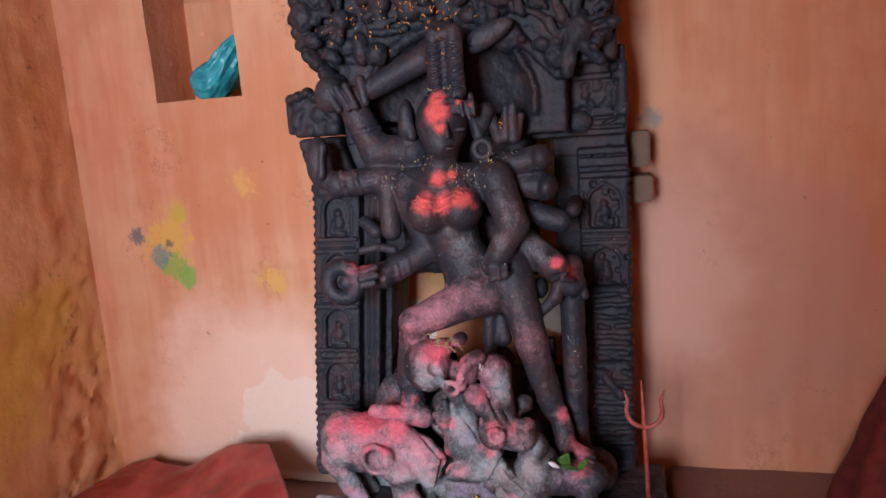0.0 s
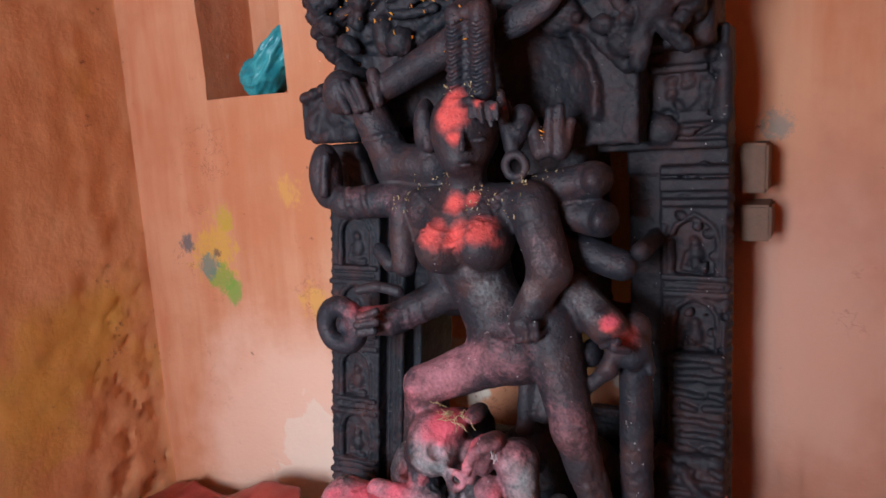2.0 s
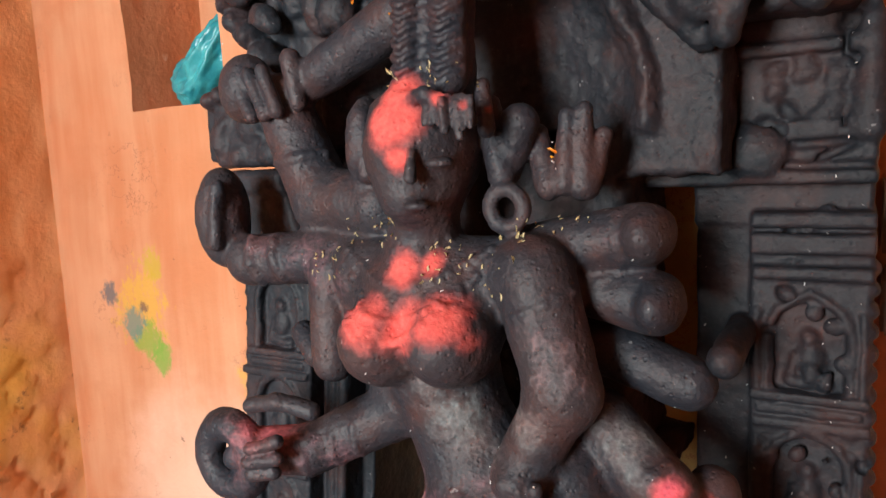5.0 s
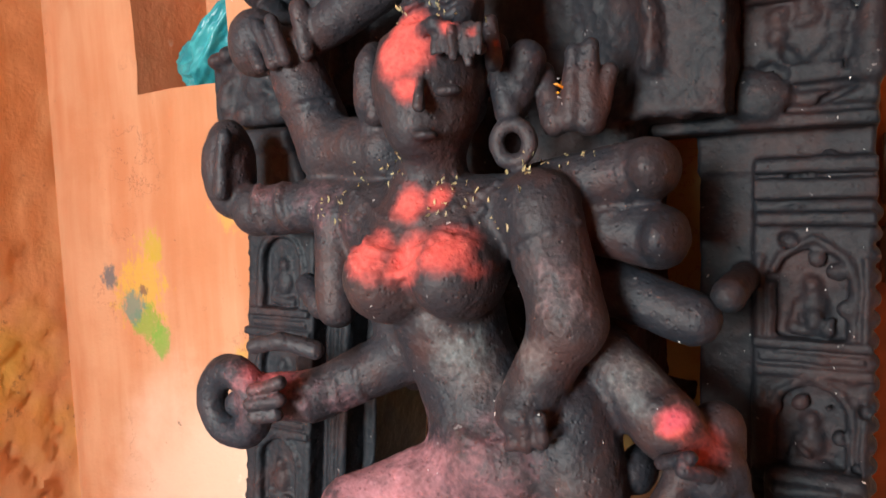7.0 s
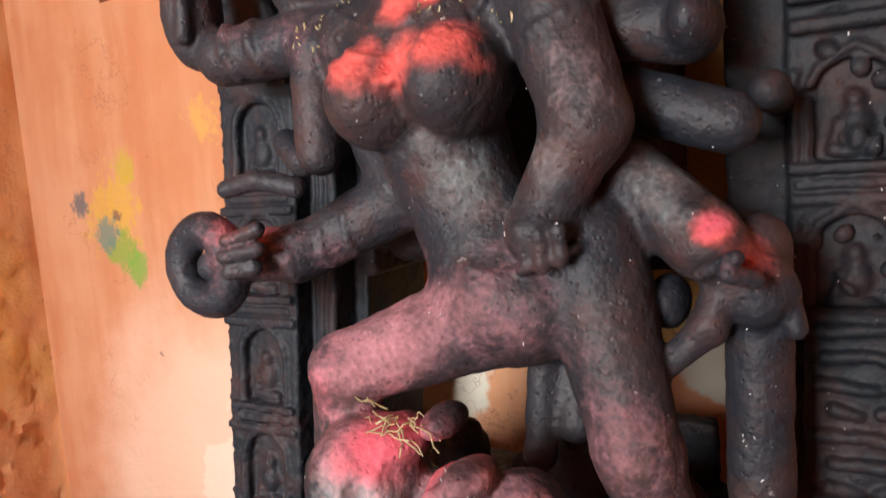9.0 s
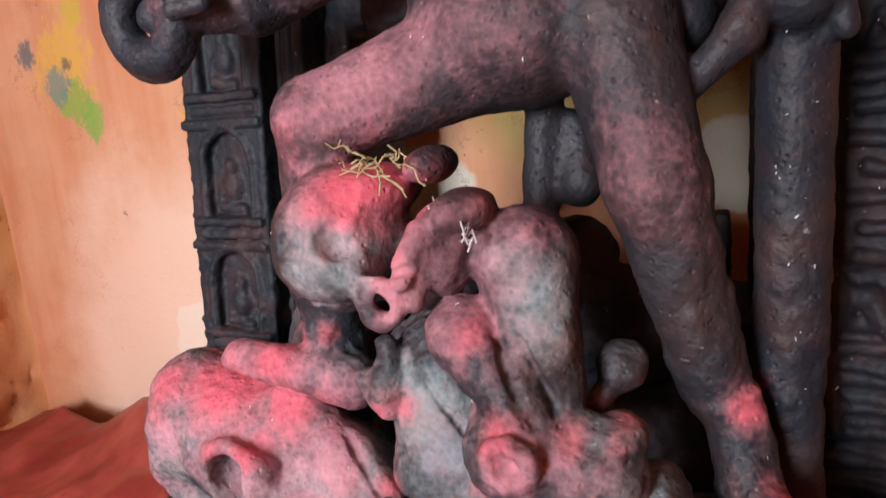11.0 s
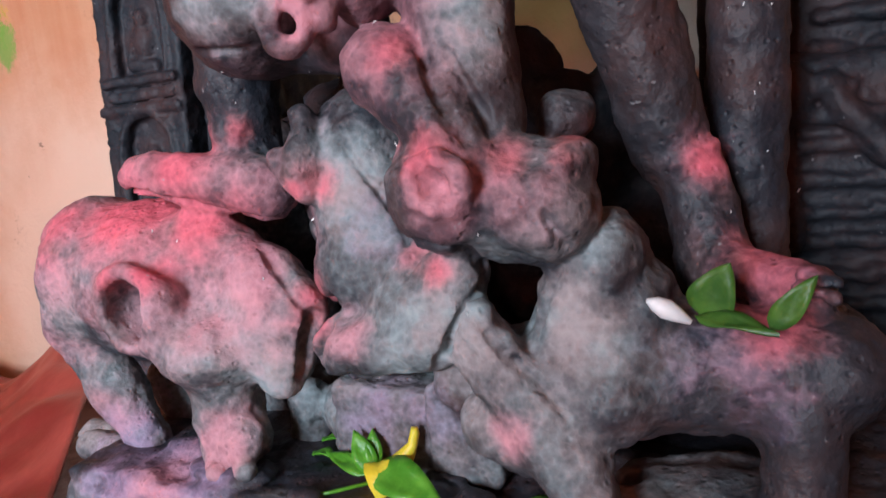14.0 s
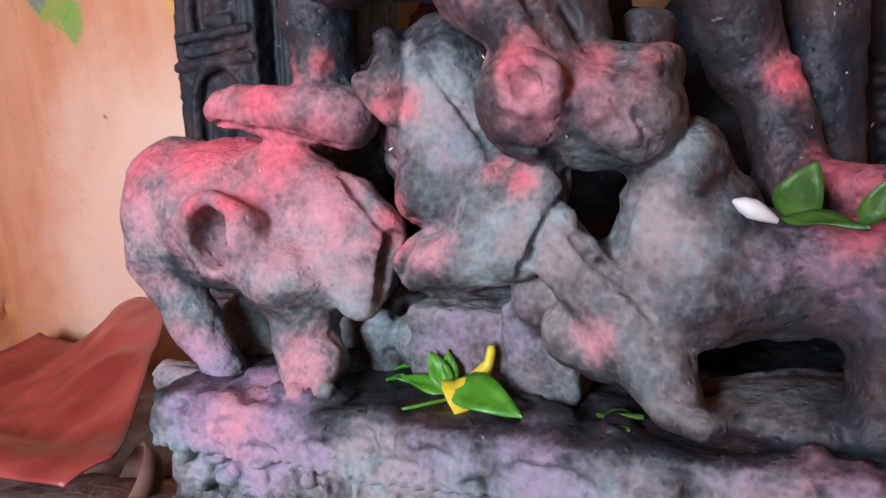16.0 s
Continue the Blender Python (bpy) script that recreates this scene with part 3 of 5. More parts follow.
# rough web of stone low behind the group
s = Sculpt((-0.66, 1.49, 0.19), (-0.19, 1.755, 0.56), 0.003)
s.block((-0.645, 1.545, 0.20), (-0.215, STELE_BACK, 0.43), 0.012)
rnd = random.Random(77)
for i in range(60):
    x = rnd.uniform(-0.62, -0.24)
    s.ball((x, 1.555, rnd.uniform(0.22, 0.45)), (rnd.uniform(0.015, 0.04), 0.03, rnd.uniform(0.015, 0.04)), tilt=rnd.uniform(-40, 40), k=0.008)
for i in range(8):
    x = -0.60 + 0.045 * i
    s.ball((x, 1.575, 0.43 + 0.025 * (i % 3)), (0.035, 0.035, 0.04), k=0.01)
stone_part("web", s, STELE, stele, seed=37, rough=0.0020)

# halo slab and the crowd of worn flying shapes above it
s = Sculpt((-0.84, 1.455, 0.66), (-0.05, 1.755, 1.44), 0.003)
s.block((-0.690, 1.552, 0.985), (-0.20, STELE_BACK, 1.30), 0.006)
s.block((-0.755, 1.545, 1.150), (-0.11, STELE_BACK, 1.40), 0.02)
s.block((-0.30, 1.575, 1.12), (-0.100, STELE_BACK, 1.30), 0.012)
s.ball((-0.445, 1.545, 1.055), (0.172, 0.05, 0.150), k=0.004, cut=True)
s.block((-0.64, 1.54, 0.93), (-0.32, 1.66, 1.03), 0.01, 0.004, cut=True)
# the web of stone behind the body
s.block((-0.575, 1.555, 0.69), (-0.285, STELE_BACK, 1.02), 0.02, 0.006)
s.block((-0.47, 1.575, 0.68), (-0.255, STELE_BACK, 0.70), 0.004, 0.002)
# recessed slabs added to darken the opening at the left
s.block((-0.652, 1.585, 0.67), (-0.606, STELE_BACK, 0.72), 0.004, 0.002)
s.block((-0.665, 1.585, 0.70), (-0.54, STELE_BACK, 1.02), 0.01, 0.006)
for a in range(-8, 190, 5):
    s.ball((-0.445 + 0.182 * math.cos(radians(a)), 1.548, 1.055 + 0.160 * math.sin(radians(a))), (0.008, 0.010, 0.008), k=0.010)
rnd = random.Random(5)


def outside_halo(x, z):
    return ((x + 0.445) / 0.185) ** 2 + ((z - 1.055) / 0.165) ** 2 > 1


for i in range(150):
    x, z = rnd.uniform(-0.77, -0.10), rnd.uniform(1.13, 1.40)
    r = rnd.uniform(0.008, 0.024)
    if outside_halo(x, z) and (z > 1.17 or -0.3 < x < -0.1):
        s.ball((x, rnd.uniform(1.518, 1.548), z), (r * rnd.uniform(0.6, 1.4), r * 0.9, r * rnd.uniform(0.6, 1.6)), tilt=rnd.uniform(-60, 60), k=0.004)
for i in range(60):
    x, z = rnd.uniform(-0.76, -0.13), rnd.uniform(1.15, 1.37)
    a, w = rnd.uniform(0, math.pi), rnd.uniform(0.03, 0.07)
    if outside_halo(x, z) and (z > 1.18 or x > -0.3):
        s.limb((x, 1.525, z), (x + w * math.cos(a), 1.53, z + w * math.sin(a)), rnd.uniform(0.006, 0.013), 0.006, k=0.003)
for x, z, r in ((-0.772, 1.262, 0.020), (-0.768, 1.235, 0.018), (-0.760, 1.208, 0.018), (-0.748, 1.184, 0.018), (-0.728, 1.165, 0.018), (-0.712, 1.140, 0.018), (-0.69, 1.122, 0.02), (-0.765, 1.30, 0.022), (-0.78, 1.33, 0.02)):
    s.ball((x, 1.545, z), (r, 0.03, r), k=0.004)
s.limb((-0.30, 1.535, 1.19), (-0.215, 1.54, 1.10), 0.014, 0.012, k=0.006)
s.limb((-0.18, 1.53, 1.18), (-0.195, 1.53, 1.10), 0.016, 0.012, k=0.006)
s.limb((-0.18, 1.53, 1.17), (-0.13, 1.53, 1.12), 0.014, 0.012, k=0.006)
stone_part("halo_slab", s, STELE, stele, "stone slab with a sunk halo and worn flying shapes", seed=41, rough=0.0024)

# ---- the statue ----
DUST = []
s = Sculpt((-0.875, 1.265, 0.185), (-0.03, 1.60, 1.27), 0.0025)


def ball(c, r, tilt=0.0, k=0.010):
    s.ball(c, r, tilt, k)


def hollow(c, r, tilt=0.0, k=0.004):
    s.ball(c, r, tilt, k, True)


def limb(a, b, ra, rb, k=0.010):
    s.limb(a, b, ra, rb, k)


def gap(a, b, ra, rb, k=0.004):
    s.limb(a, b, ra, rb, k, True)


def hoop(c, big, small, k=0.004):
    s.hoop(c, big, small, k)


def along(a, b, r, cut, lift):
    """A thin roll, or a groove, between two points (x, z), that follows the stone's face."""
    n = 9
    pts = []
    for i in range(n):
        x, z = a[0] + (b[0] - a[0]) * i / (n - 1), a[1] + (b[1] - a[1]) * i / (n - 1)
        y = front(x, z)
        if y:
            pts.append((x, y + lift, z))
    for p, q in zip(pts, pts[1:]):
        if abs(p[1] - q[1]) < 0.03:
            s.limb(p, q, r, r, 0.003, cut)


def strip(a, b, r):
    along(a, b, r, False, r * 0.35)


def groove(a, b, r):
    along(a, b, r, True, r * 0.2)


def dust(kind, place, radius, force):
    DUST.append((kind, place, radius, force))


ball((-0.437, 1.445, 1.021), (0.051, 0.060, 0.062))  # head
limb((-0.427, 1.455, 1.070), (-0.430, 1.470, 1.185), 0.036, 0.034)  # crown
ball((-0.516, 1.470, 1.025), (0.017, 0.030, 0.048))  # ear_l
limb((-0.383, 1.470, 1.053), (-0.369, 1.465, 0.992), 0.011, 0.013, k=.004)  # pend_r
hoop((-0.361, 1.455, 0.965), 0.016, 0.007, k=.004)  # ring
limb((-0.353, 1.470, 1.038), (-0.368, 1.475, 0.997), 0.017, 0.013, k=.004)  # bud
limb((-0.346, 1.490, 1.027), (-0.332, 1.480, 0.981), 0.010, 0.012, k=.004)  # fing1
limb((-0.315, 1.485, 1.041), (-0.317, 1.480, 0.983), 0.008, 0.011, k=.004)  # fing2
limb((-0.302, 1.490, 1.045), (-0.303, 1.485, 0.980), 0.008, 0.012, k=.004)  # fing3
limb((-0.288, 1.500, 1.023), (-0.300, 1.490, 0.980), 0.008, 0.011, k=.004)  # fing4
limb((-0.440, 1.450, 0.965), (-0.448, 1.455, 0.928), 0.030, 0.037)  # neck
limb((-0.522, 1.465, 0.901), (-0.347, 1.465, 0.905), 0.035, 0.034)  # shoulders
ball((-0.444, 1.460, 0.874), (0.080, 0.060, 0.064))  # chest
ball((-0.472, 1.425, 0.846), (0.044, 0.055, 0.043))  # br_l
ball((-0.402, 1.425, 0.851), (0.040, 0.055, 0.041))  # br_r
limb((-0.440, 1.470, 0.806), (-0.426, 1.475, 0.745), 0.055, 0.048)  # waist
limb((-0.425, 1.475, 0.762), (-0.400, 1.475, 0.700), 0.046, 0.062)  # belly
ball((-0.381, 1.475, 0.675), (0.076, 0.075, 0.056))  # hips
limb((-0.321, 1.470, 0.718), (-0.279, 1.440, 0.567), 0.046, 0.032)  # legR1
limb((-0.279, 1.440, 0.567), (-0.245, 1.460, 0.422), 0.032, 0.024)  # legR2
limb((-0.232, 1.460, 0.407), (-0.221, 1.450, 0.353), 0.021, 0.021)  # legR3
limb((-0.217, 1.440, 0.351), (-0.170, 1.400, 0.350), 0.019, 0.012)  # footR
limb((-0.377, 1.470, 0.670), (-0.510, 1.400, 0.624), 0.046, 0.032)  # thighL
limb((-0.511, 1.400, 0.622), (-0.538, 1.420, 0.498), 0.031, 0.028)  # shinL
limb((-0.535, 1.420, 0.485), (-0.536, 1.420, 0.427), 0.026, 0.025)  # ankL
limb((-0.609, 1.385, 0.434), (-0.510, 1.405, 0.416), 0.015, 0.020)  # footL
limb((-0.337, 1.455, 0.905), (-0.305, 1.435, 0.813), 0.036, 0.032)  # armR1
limb((-0.305, 1.435, 0.811), (-0.344, 1.430, 0.741), 0.030, 0.024)  # armR2
ball((-0.342, 1.425, 0.735), (0.025, 0.030, 0.023))  # handR
limb((-0.351, 1.490, 0.925), (-0.257, 1.500, 0.937), 0.023, 0.028)  # armB1
limb((-0.320, 1.505, 0.893), (-0.248, 1.500, 0.879), 0.026, 0.028)  # armB2
limb((-0.305, 1.520, 0.834), (-0.221, 1.515, 0.807), 0.026, 0.024)  # armB3
limb((-0.293, 1.490, 0.772), (-0.234, 1.475, 0.721), 0.029, 0.030)
limb((-0.226, 1.475, 0.719), (-0.200, 1.485, 0.678), 0.021, 0.023, k=0.008)
limb((-0.183, 1.490, 0.689), (-0.175, 1.490, 0.654), 0.009, 0.008, k=0.004)
limb((-0.192, 1.485, 0.696), (-0.183, 1.487, 0.683), 0.013, 0.012, k=0.006)
limb((-0.217, 1.480, 0.695), (-0.231, 1.470, 0.659), 0.017, 0.014, k=0.006)
limb((-0.231, 1.470, 0.659), (-0.263, 1.465, 0.625), 0.014, 0.009, k=0.006)
ball((-0.265, 1.500, 0.670), (0.017, 0.030, 0.022), k=0.006)  # armB4
limb((-0.201, 1.510, 0.713), (-0.203, 1.515, 0.290), 0.024, 0.026)  # shaft
limb((-0.537, 1.475, 0.891), (-0.487, 1.475, 0.777), 0.032, 0.033)  # armL1
limb((-0.496, 1.470, 0.760), (-0.582, 1.435, 0.716), 0.031, 0.025)  # armL2
limb((-0.580, 1.425, 0.719), (-0.628, 1.400, 0.719), 0.026, 0.024)  # armL3
hoop((-0.656, 1.390, 0.712), 0.032, 0.016, k=.003)  # disc
limb((-0.565, 1.460, 0.898), (-0.563, 1.450, 0.808), 0.024, 0.021, k=.004)  # hang
limb((-0.635, 1.490, 0.822), (-0.608, 1.480, 0.801), 0.014, 0.015, k=.004)  # curlL
limb((-0.511, 1.480, 0.966), (-0.592, 1.490, 0.973), 0.035, 0.033)  # armU1
limb((-0.593, 1.490, 0.967), (-0.645, 1.490, 1.080), 0.034, 0.030)  # armU2
ball((-0.684, 1.480, 1.095), (0.033, 0.030, 0.038))  # fistU
limb((-0.606, 1.490, 1.096), (-0.468, 1.490, 1.155), 0.022, 0.028)  # sword1
limb((-0.550, 1.480, 0.914), (-0.676, 1.460, 0.908), 0.029, 0.028)  # armM1
ball((-0.711, 1.455, 0.956), (0.028, 0.032, 0.056))  # fistM
ball((-0.353, 1.500, 1.183), (0.063, 0.014, 0.023), tilt=24, k=.004)  # blade
# demon
ball((-0.483, 1.375, 0.539), (0.042, 0.052, 0.048))  # dhead
ball((-0.455, 1.390, 0.574), (0.024, 0.040, 0.018))  # dhair
limb((-0.457, 1.400, 0.520), (-0.429, 1.400, 0.514), 0.029, 0.028)  # dneck
hoop((-0.424, 1.328, 0.512), 0.012, 0.006, k=.004)  # dcurl
ball((-0.395, 1.365, 0.540), (0.021, 0.030, 0.031))  # dear
limb((-0.350, 1.385, 0.529), (-0.335, 1.370, 0.464), 0.035, 0.025, k=.003)  # darm1
limb((-0.382, 1.358, 0.484), (-0.341, 1.338, 0.447), 0.026, 0.015, k=.003)  # darm2
limb((-0.327, 1.370, 0.451), (-0.330, 1.350, 0.439), 0.019, 0.015)  # darm3
limb((-0.428, 1.405, 0.444), (-0.427, 1.395, 0.365), 0.035, 0.038)  # dtorso
# buffalo
ball((-0.639, 1.420, 0.347), (0.090, 0.068, 0.066))  # bbody
ball((-0.700, 1.420, 0.353), (0.052, 0.058, 0.065))  # brump
ball((-0.553, 1.420, 0.315), (0.049, 0.058, 0.049))  # bchest
hoop((-0.606, 1.353, 0.341), 0.027, 0.0075, k=.010)  # btail
ball((-0.582, 1.360, 0.334), (0.015, 0.020, 0.025), k=.010)  # btailf
limb((-0.724, 1.400, 0.315), (-0.686, 1.395, 0.258), 0.025, 0.021)  # bleg1
limb((-0.686, 1.395, 0.258), (-0.655, 1.390, 0.218), 0.021, 0.017)  # bleg1b
limb((-0.560, 1.385, 0.282), (-0.557, 1.382, 0.229), 0.029, 0.025)  # bleg2
limb((-0.685, 1.450, 0.247), (-0.647, 1.450, 0.194), 0.021, 0.019)  # bleg3
limb((-0.438, 1.370, 0.316), (-0.382, 1.360, 0.325), 0.022, 0.019)  # stump
# lion
limb((-0.250, 1.390, 0.311), (-0.163, 1.390, 0.311), 0.032, 0.030)  # lbody
limb((-0.351, 1.360, 0.341), (-0.311, 1.350, 0.292), 0.019, 0.018, k=.005)  # lleg
limb((-0.302, 1.345, 0.280), (-0.278, 1.335, 0.248), 0.019, 0.014, k=.006)  # lleg2
ball((-0.216, 1.400, 0.227), (0.063, 0.050, 0.017))  # llow
ball((-0.433, 1.450, 0.239), (0.082, 0.055, 0.040))  # rock
# stone left standing behind the group
ball((-0.448, 1.500, 0.242), (0.096, 0.050, 0.072))  # backA
ball((-0.589, 1.500, 0.214), (0.091, 0.040, 0.059))  # backB
limb((-0.308, 1.500, 0.247), (-0.169, 1.500, 0.269), 0.052, 0.049)  # backC
ball((-0.457, 1.460, 0.401), (0.055, 0.050, 0.064))  # backD
limb((-0.785, 1.440, 0.182), (-0.554, 1.440, 0.190), 0.017, 0.015)  # seat
# finer shapes of the upper figure
limb((-0.413, 1.388, 1.015), (-0.412, 1.382, 0.995), 0.004, 0.006, k=.006)  # nose
ball((-0.411, 1.390, 0.972), (0.011, 0.010, 0.004), k=.005)  # lips
ball((-0.439, 1.398, 1.010), (0.012, 0.010, 0.005), k=.004)  # eyeA
ball((-0.390, 1.394, 1.007), (0.012, 0.010, 0.005), k=.004)  # eyeB
limb((-0.461, 1.415, 1.056), (-0.402, 1.395, 1.062), 0.007, 0.006, k=.005)  # hairA
limb((-0.402, 1.395, 1.062), (-0.366, 1.405, 1.039), 0.006, 0.006, k=.005)  # hairB
limb((-0.383, 1.390, 1.055), (-0.379, 1.385, 1.032), 0.004, 0.004, k=.004)  # hairC
limb((-0.373, 1.395, 1.052), (-0.368, 1.390, 1.027), 0.004, 0.004, k=.004)  # hairD
limb((-0.378, 1.450, 1.070), (-0.370, 1.440, 1.033), 0.007, 0.008, k=.004)  # crestA
ball((-0.421, 1.460, 1.187), (0.037, 0.035, 0.021), k=.005)  # crownT
limb((-0.685, 1.462, 1.105), (-0.656, 1.455, 1.062), 0.008, 0.008, k=.003)  # fistA
limb((-0.660, 1.458, 1.107), (-0.634, 1.452, 1.063), 0.008, 0.008, k=.003)  # fistB
limb((-0.640, 1.458, 1.109), (-0.620, 1.455, 1.066), 0.008, 0.008, k=.003)  # fistC
limb((-0.603, 1.470, 1.074), (-0.611, 1.470, 1.119), 0.009, 0.011, k=.004)  # guard
limb((-0.689, 1.430, 0.990), (-0.699, 1.430, 0.929), 0.008, 0.009, k=.003)  # fistD
limb((-0.604, 1.368, 0.737), (-0.576, 1.376, 0.746), 0.007, 0.007, k=.003)  # finD
limb((-0.607, 1.366, 0.723), (-0.576, 1.374, 0.729), 0.007, 0.007, k=.003)  # finE
limb((-0.607, 1.368, 0.709), (-0.583, 1.376, 0.713), 0.007, 0.007, k=.003)  # finF
ball((-0.650, 1.390, 0.712), (0.014, 0.012, 0.015), k=.003)
limb((-0.572, 1.375, 0.787), (-0.539, 1.385, 0.779), 0.008, 0.009, k=0.005)
limb((-0.601, 1.370, 0.781), (-0.569, 1.375, 0.787), 0.008, 0.008, k=0.004)  # hubD
ball((-0.249, 1.495, 0.939), (0.022, 0.040, 0.025), k=.004)  # wristF
ball((-0.240, 1.495, 0.880), (0.019, 0.040, 0.025), k=.004)  # wristG
limb((-0.347, 1.402, 0.739), (-0.344, 1.405, 0.714), 0.007, 0.006, k=.003)  # hipfA
limb((-0.332, 1.400, 0.736), (-0.332, 1.405, 0.711), 0.006, 0.006, k=.003)  # hipfB
limb((-0.319, 1.402, 0.739), (-0.320, 1.408, 0.715), 0.006, 0.006, k=.003)  # hipfC
limb((-0.232, 1.440, 0.703), (-0.206, 1.430, 0.715), 0.006, 0.006, k=.003)  # gripA
limb((-0.212, 1.430, 0.704), (-0.195, 1.440, 0.698), 0.007, 0.006, k=.003)  # gripB
limb((-0.173, 1.385, 0.359), (-0.160, 1.378, 0.359), 0.005, 0.004, k=.003)  # toeC
limb((-0.176, 1.375, 0.356), (-0.163, 1.368, 0.355), 0.005, 0.004, k=.003)  # toeD
# finer shapes of the crouching figure
limb((-0.397, 1.335, 0.556), (-0.406, 1.325, 0.530), 0.008, 0.008, k=.005)  # dlock
limb((-0.390, 1.340, 0.559), (-0.404, 1.335, 0.512), 0.006, 0.007, k=.005)  # dlockB
ball((-0.420, 1.400, 0.589), (0.015, 0.030, 0.013), k=.005)  # dknot
ball((-0.378, 1.360, 0.565), (0.018, 0.030, 0.014), k=.006)  # dshoulder
# finer shapes of the beasts
limb((-0.279, 1.330, 0.248), (-0.261, 1.315, 0.246), 0.011, 0.008, k=.006)  # lpaw
limb((-0.553, 1.355, 0.225), (-0.547, 1.350, 0.225), 0.008, 0.008, k=.005)  # btoeA
limb((-0.527, 1.355, 0.227), (-0.521, 1.350, 0.227), 0.008, 0.008, k=.005)  # btoeB
limb((-0.690, 1.395, 0.369), (-0.718, 1.395, 0.323), 0.032, 0.026, k=.012)  # bhip
ball((-0.436, 1.435, 0.980), (0.033, 0.045, 0.031), k=.012)  # jawE
ball((-0.596, 1.510, 0.394), (0.057, 0.050, 0.078))  # backE
ball((-0.258, 1.460, 0.196), (0.086, 0.050, 0.020))  # slabA
ball((-0.524, 1.420, 0.311), (0.031, 0.055, 0.039), k=.008)  # bneckb
ball((-0.558, 1.385, 0.307), (0.047, 0.048, 0.030), k=.012)  # bbelly
ball((-0.455, 1.385, 0.436), (0.017, 0.030, 0.023), k=.005)  # dpalm
limb((-0.454, 1.375, 0.463), (-0.450, 1.370, 0.447), 0.009, 0.009, k=.004)  # dfinA
limb((-0.472, 1.370, 0.439), (-0.455, 1.370, 0.418), 0.008, 0.010, k=.004)  # dfinB
ball((-0.385, 1.385, 0.339), (0.036, 0.045, 0.036))  # lchest
ball((-0.347, 1.355, 0.416), (0.035, 0.045, 0.034))  # lhead
limb((-0.344, 1.355, 0.415), (-0.296, 1.355, 0.405), 0.029, 0.028, k=.006)  # lsnout
ball((-0.281, 1.360, 0.428), (0.011, 0.022, 0.010), k=.005)  # lknob
limb((-0.281, 1.380, 0.362), (-0.275, 1.375, 0.299), 0.026, 0.037)  # lneck
limb((-0.268, 1.390, 0.326), (-0.241, 1.390, 0.309), 0.033, 0.034)  # lbodyn
limb((-0.336, 1.360, 0.277), (-0.314, 1.355, 0.270), 0.021, 0.020, k=.006)  # llump
hoop((-0.342, 1.316, 0.424), 0.013, 0.003, k=.004)  # leyeT
limb((-0.361, 1.395, 0.292), (-0.302, 1.395, 0.300), 0.028, 0.030, k=.006)  # lfill
limb((-0.738, 1.400, 0.199), (-0.530, 1.390, 0.205), 0.014, 0.011, k=.006)  # ledgeA
ball((-0.486, 1.380, 0.542), (0.046, 0.054, 0.050))  # dheadb
ball((-0.446, 1.400, 1.036), (0.012, 0.012, 0.014), k=.005)  # hairlA
hoop((-0.660, 1.395, 0.711), 0.044, 0.007, k=.003)  # discrim
ball((-0.268, 1.385, 0.369), (0.019, 0.035, 0.029), k=.006)  # lmane1
ball((-0.254, 1.390, 0.342), (0.019, 0.035, 0.026), k=.006)  # lmane2
limb((-0.363, 1.355, 0.434), (-0.284, 1.360, 0.426), 0.014, 0.013, k=.010)  # ltop
limb((-0.337, 1.365, 0.393), (-0.303, 1.365, 0.389), 0.017, 0.016, k=.010)  # ljaw
ball((-0.290, 1.370, 0.409), (0.014, 0.030, 0.029), k=.008)  # lcheek
limb((-0.283, 1.385, 0.370), (-0.291, 1.380, 0.315), 0.023, 0.032, k=.010)  # lneckb
limb((-0.395, 1.380, 0.371), (-0.362, 1.380, 0.362), 0.022, 0.020, k=.010)  # tfill
limb((-0.175, 1.375, 0.290), (-0.176, 1.370, 0.233), 0.021, 0.019, k=.010)  # lhind
limb((-0.272, 1.385, 0.288), (-0.178, 1.385, 0.294), 0.017, 0.017, k=.014)  # lbelly
for x, r in ((-0.438, 0.015), (-0.397, 0.017)):
    limb((x, 1.425, 1.076), (x - 0.004, 1.440, 1.190), r, r, k=.004)  # crown columns
limb((-0.513, 1.455, 1.051), (-0.503, 1.450, 0.999), 0.011, 0.011, k=0.004)  # ear lobe
limb((-0.403, 1.398, 1.061), (-0.402, 1.392, 1.038), 0.003, 0.003, k=0.003)  # forehead lock
limb((-0.396, 1.398, 1.061), (-0.395, 1.392, 1.038), 0.003, 0.003, k=0.003)  # forehead lock
limb((-0.389, 1.398, 1.060), (-0.387, 1.392, 1.037), 0.003, 0.003, k=0.003)  # forehead lock
limb((-0.382, 1.398, 1.059), (-0.380, 1.392, 1.036), 0.003, 0.003, k=0.003)  # forehead lock
limb((-0.375, 1.398, 1.058), (-0.373, 1.392, 1.036), 0.003, 0.003, k=0.003)  # forehead lock
limb((-0.369, 1.398, 1.058), (-0.366, 1.392, 1.035), 0.003, 0.003, k=0.003)  # forehead lock
limb((-0.362, 1.398, 1.057), (-0.359, 1.392, 1.034), 0.003, 0.003, k=0.003)  # forehead lock
limb((-0.593, 1.385, 0.436), (-0.509, 1.400, 0.420), 0.013, 0.021, k=0.008)  # foot
limb((-0.427, 1.360, 0.320), (-0.371, 1.355, 0.332), 0.018, 0.021, k=0.005)  # thrown thigh
limb((-0.371, 1.355, 0.332), (-0.352, 1.365, 0.369), 0.019, 0.018, k=0.006)
ball((-0.536, 1.372, 0.241), (0.019, 0.020, 0.019), k=0.006)  # hoof
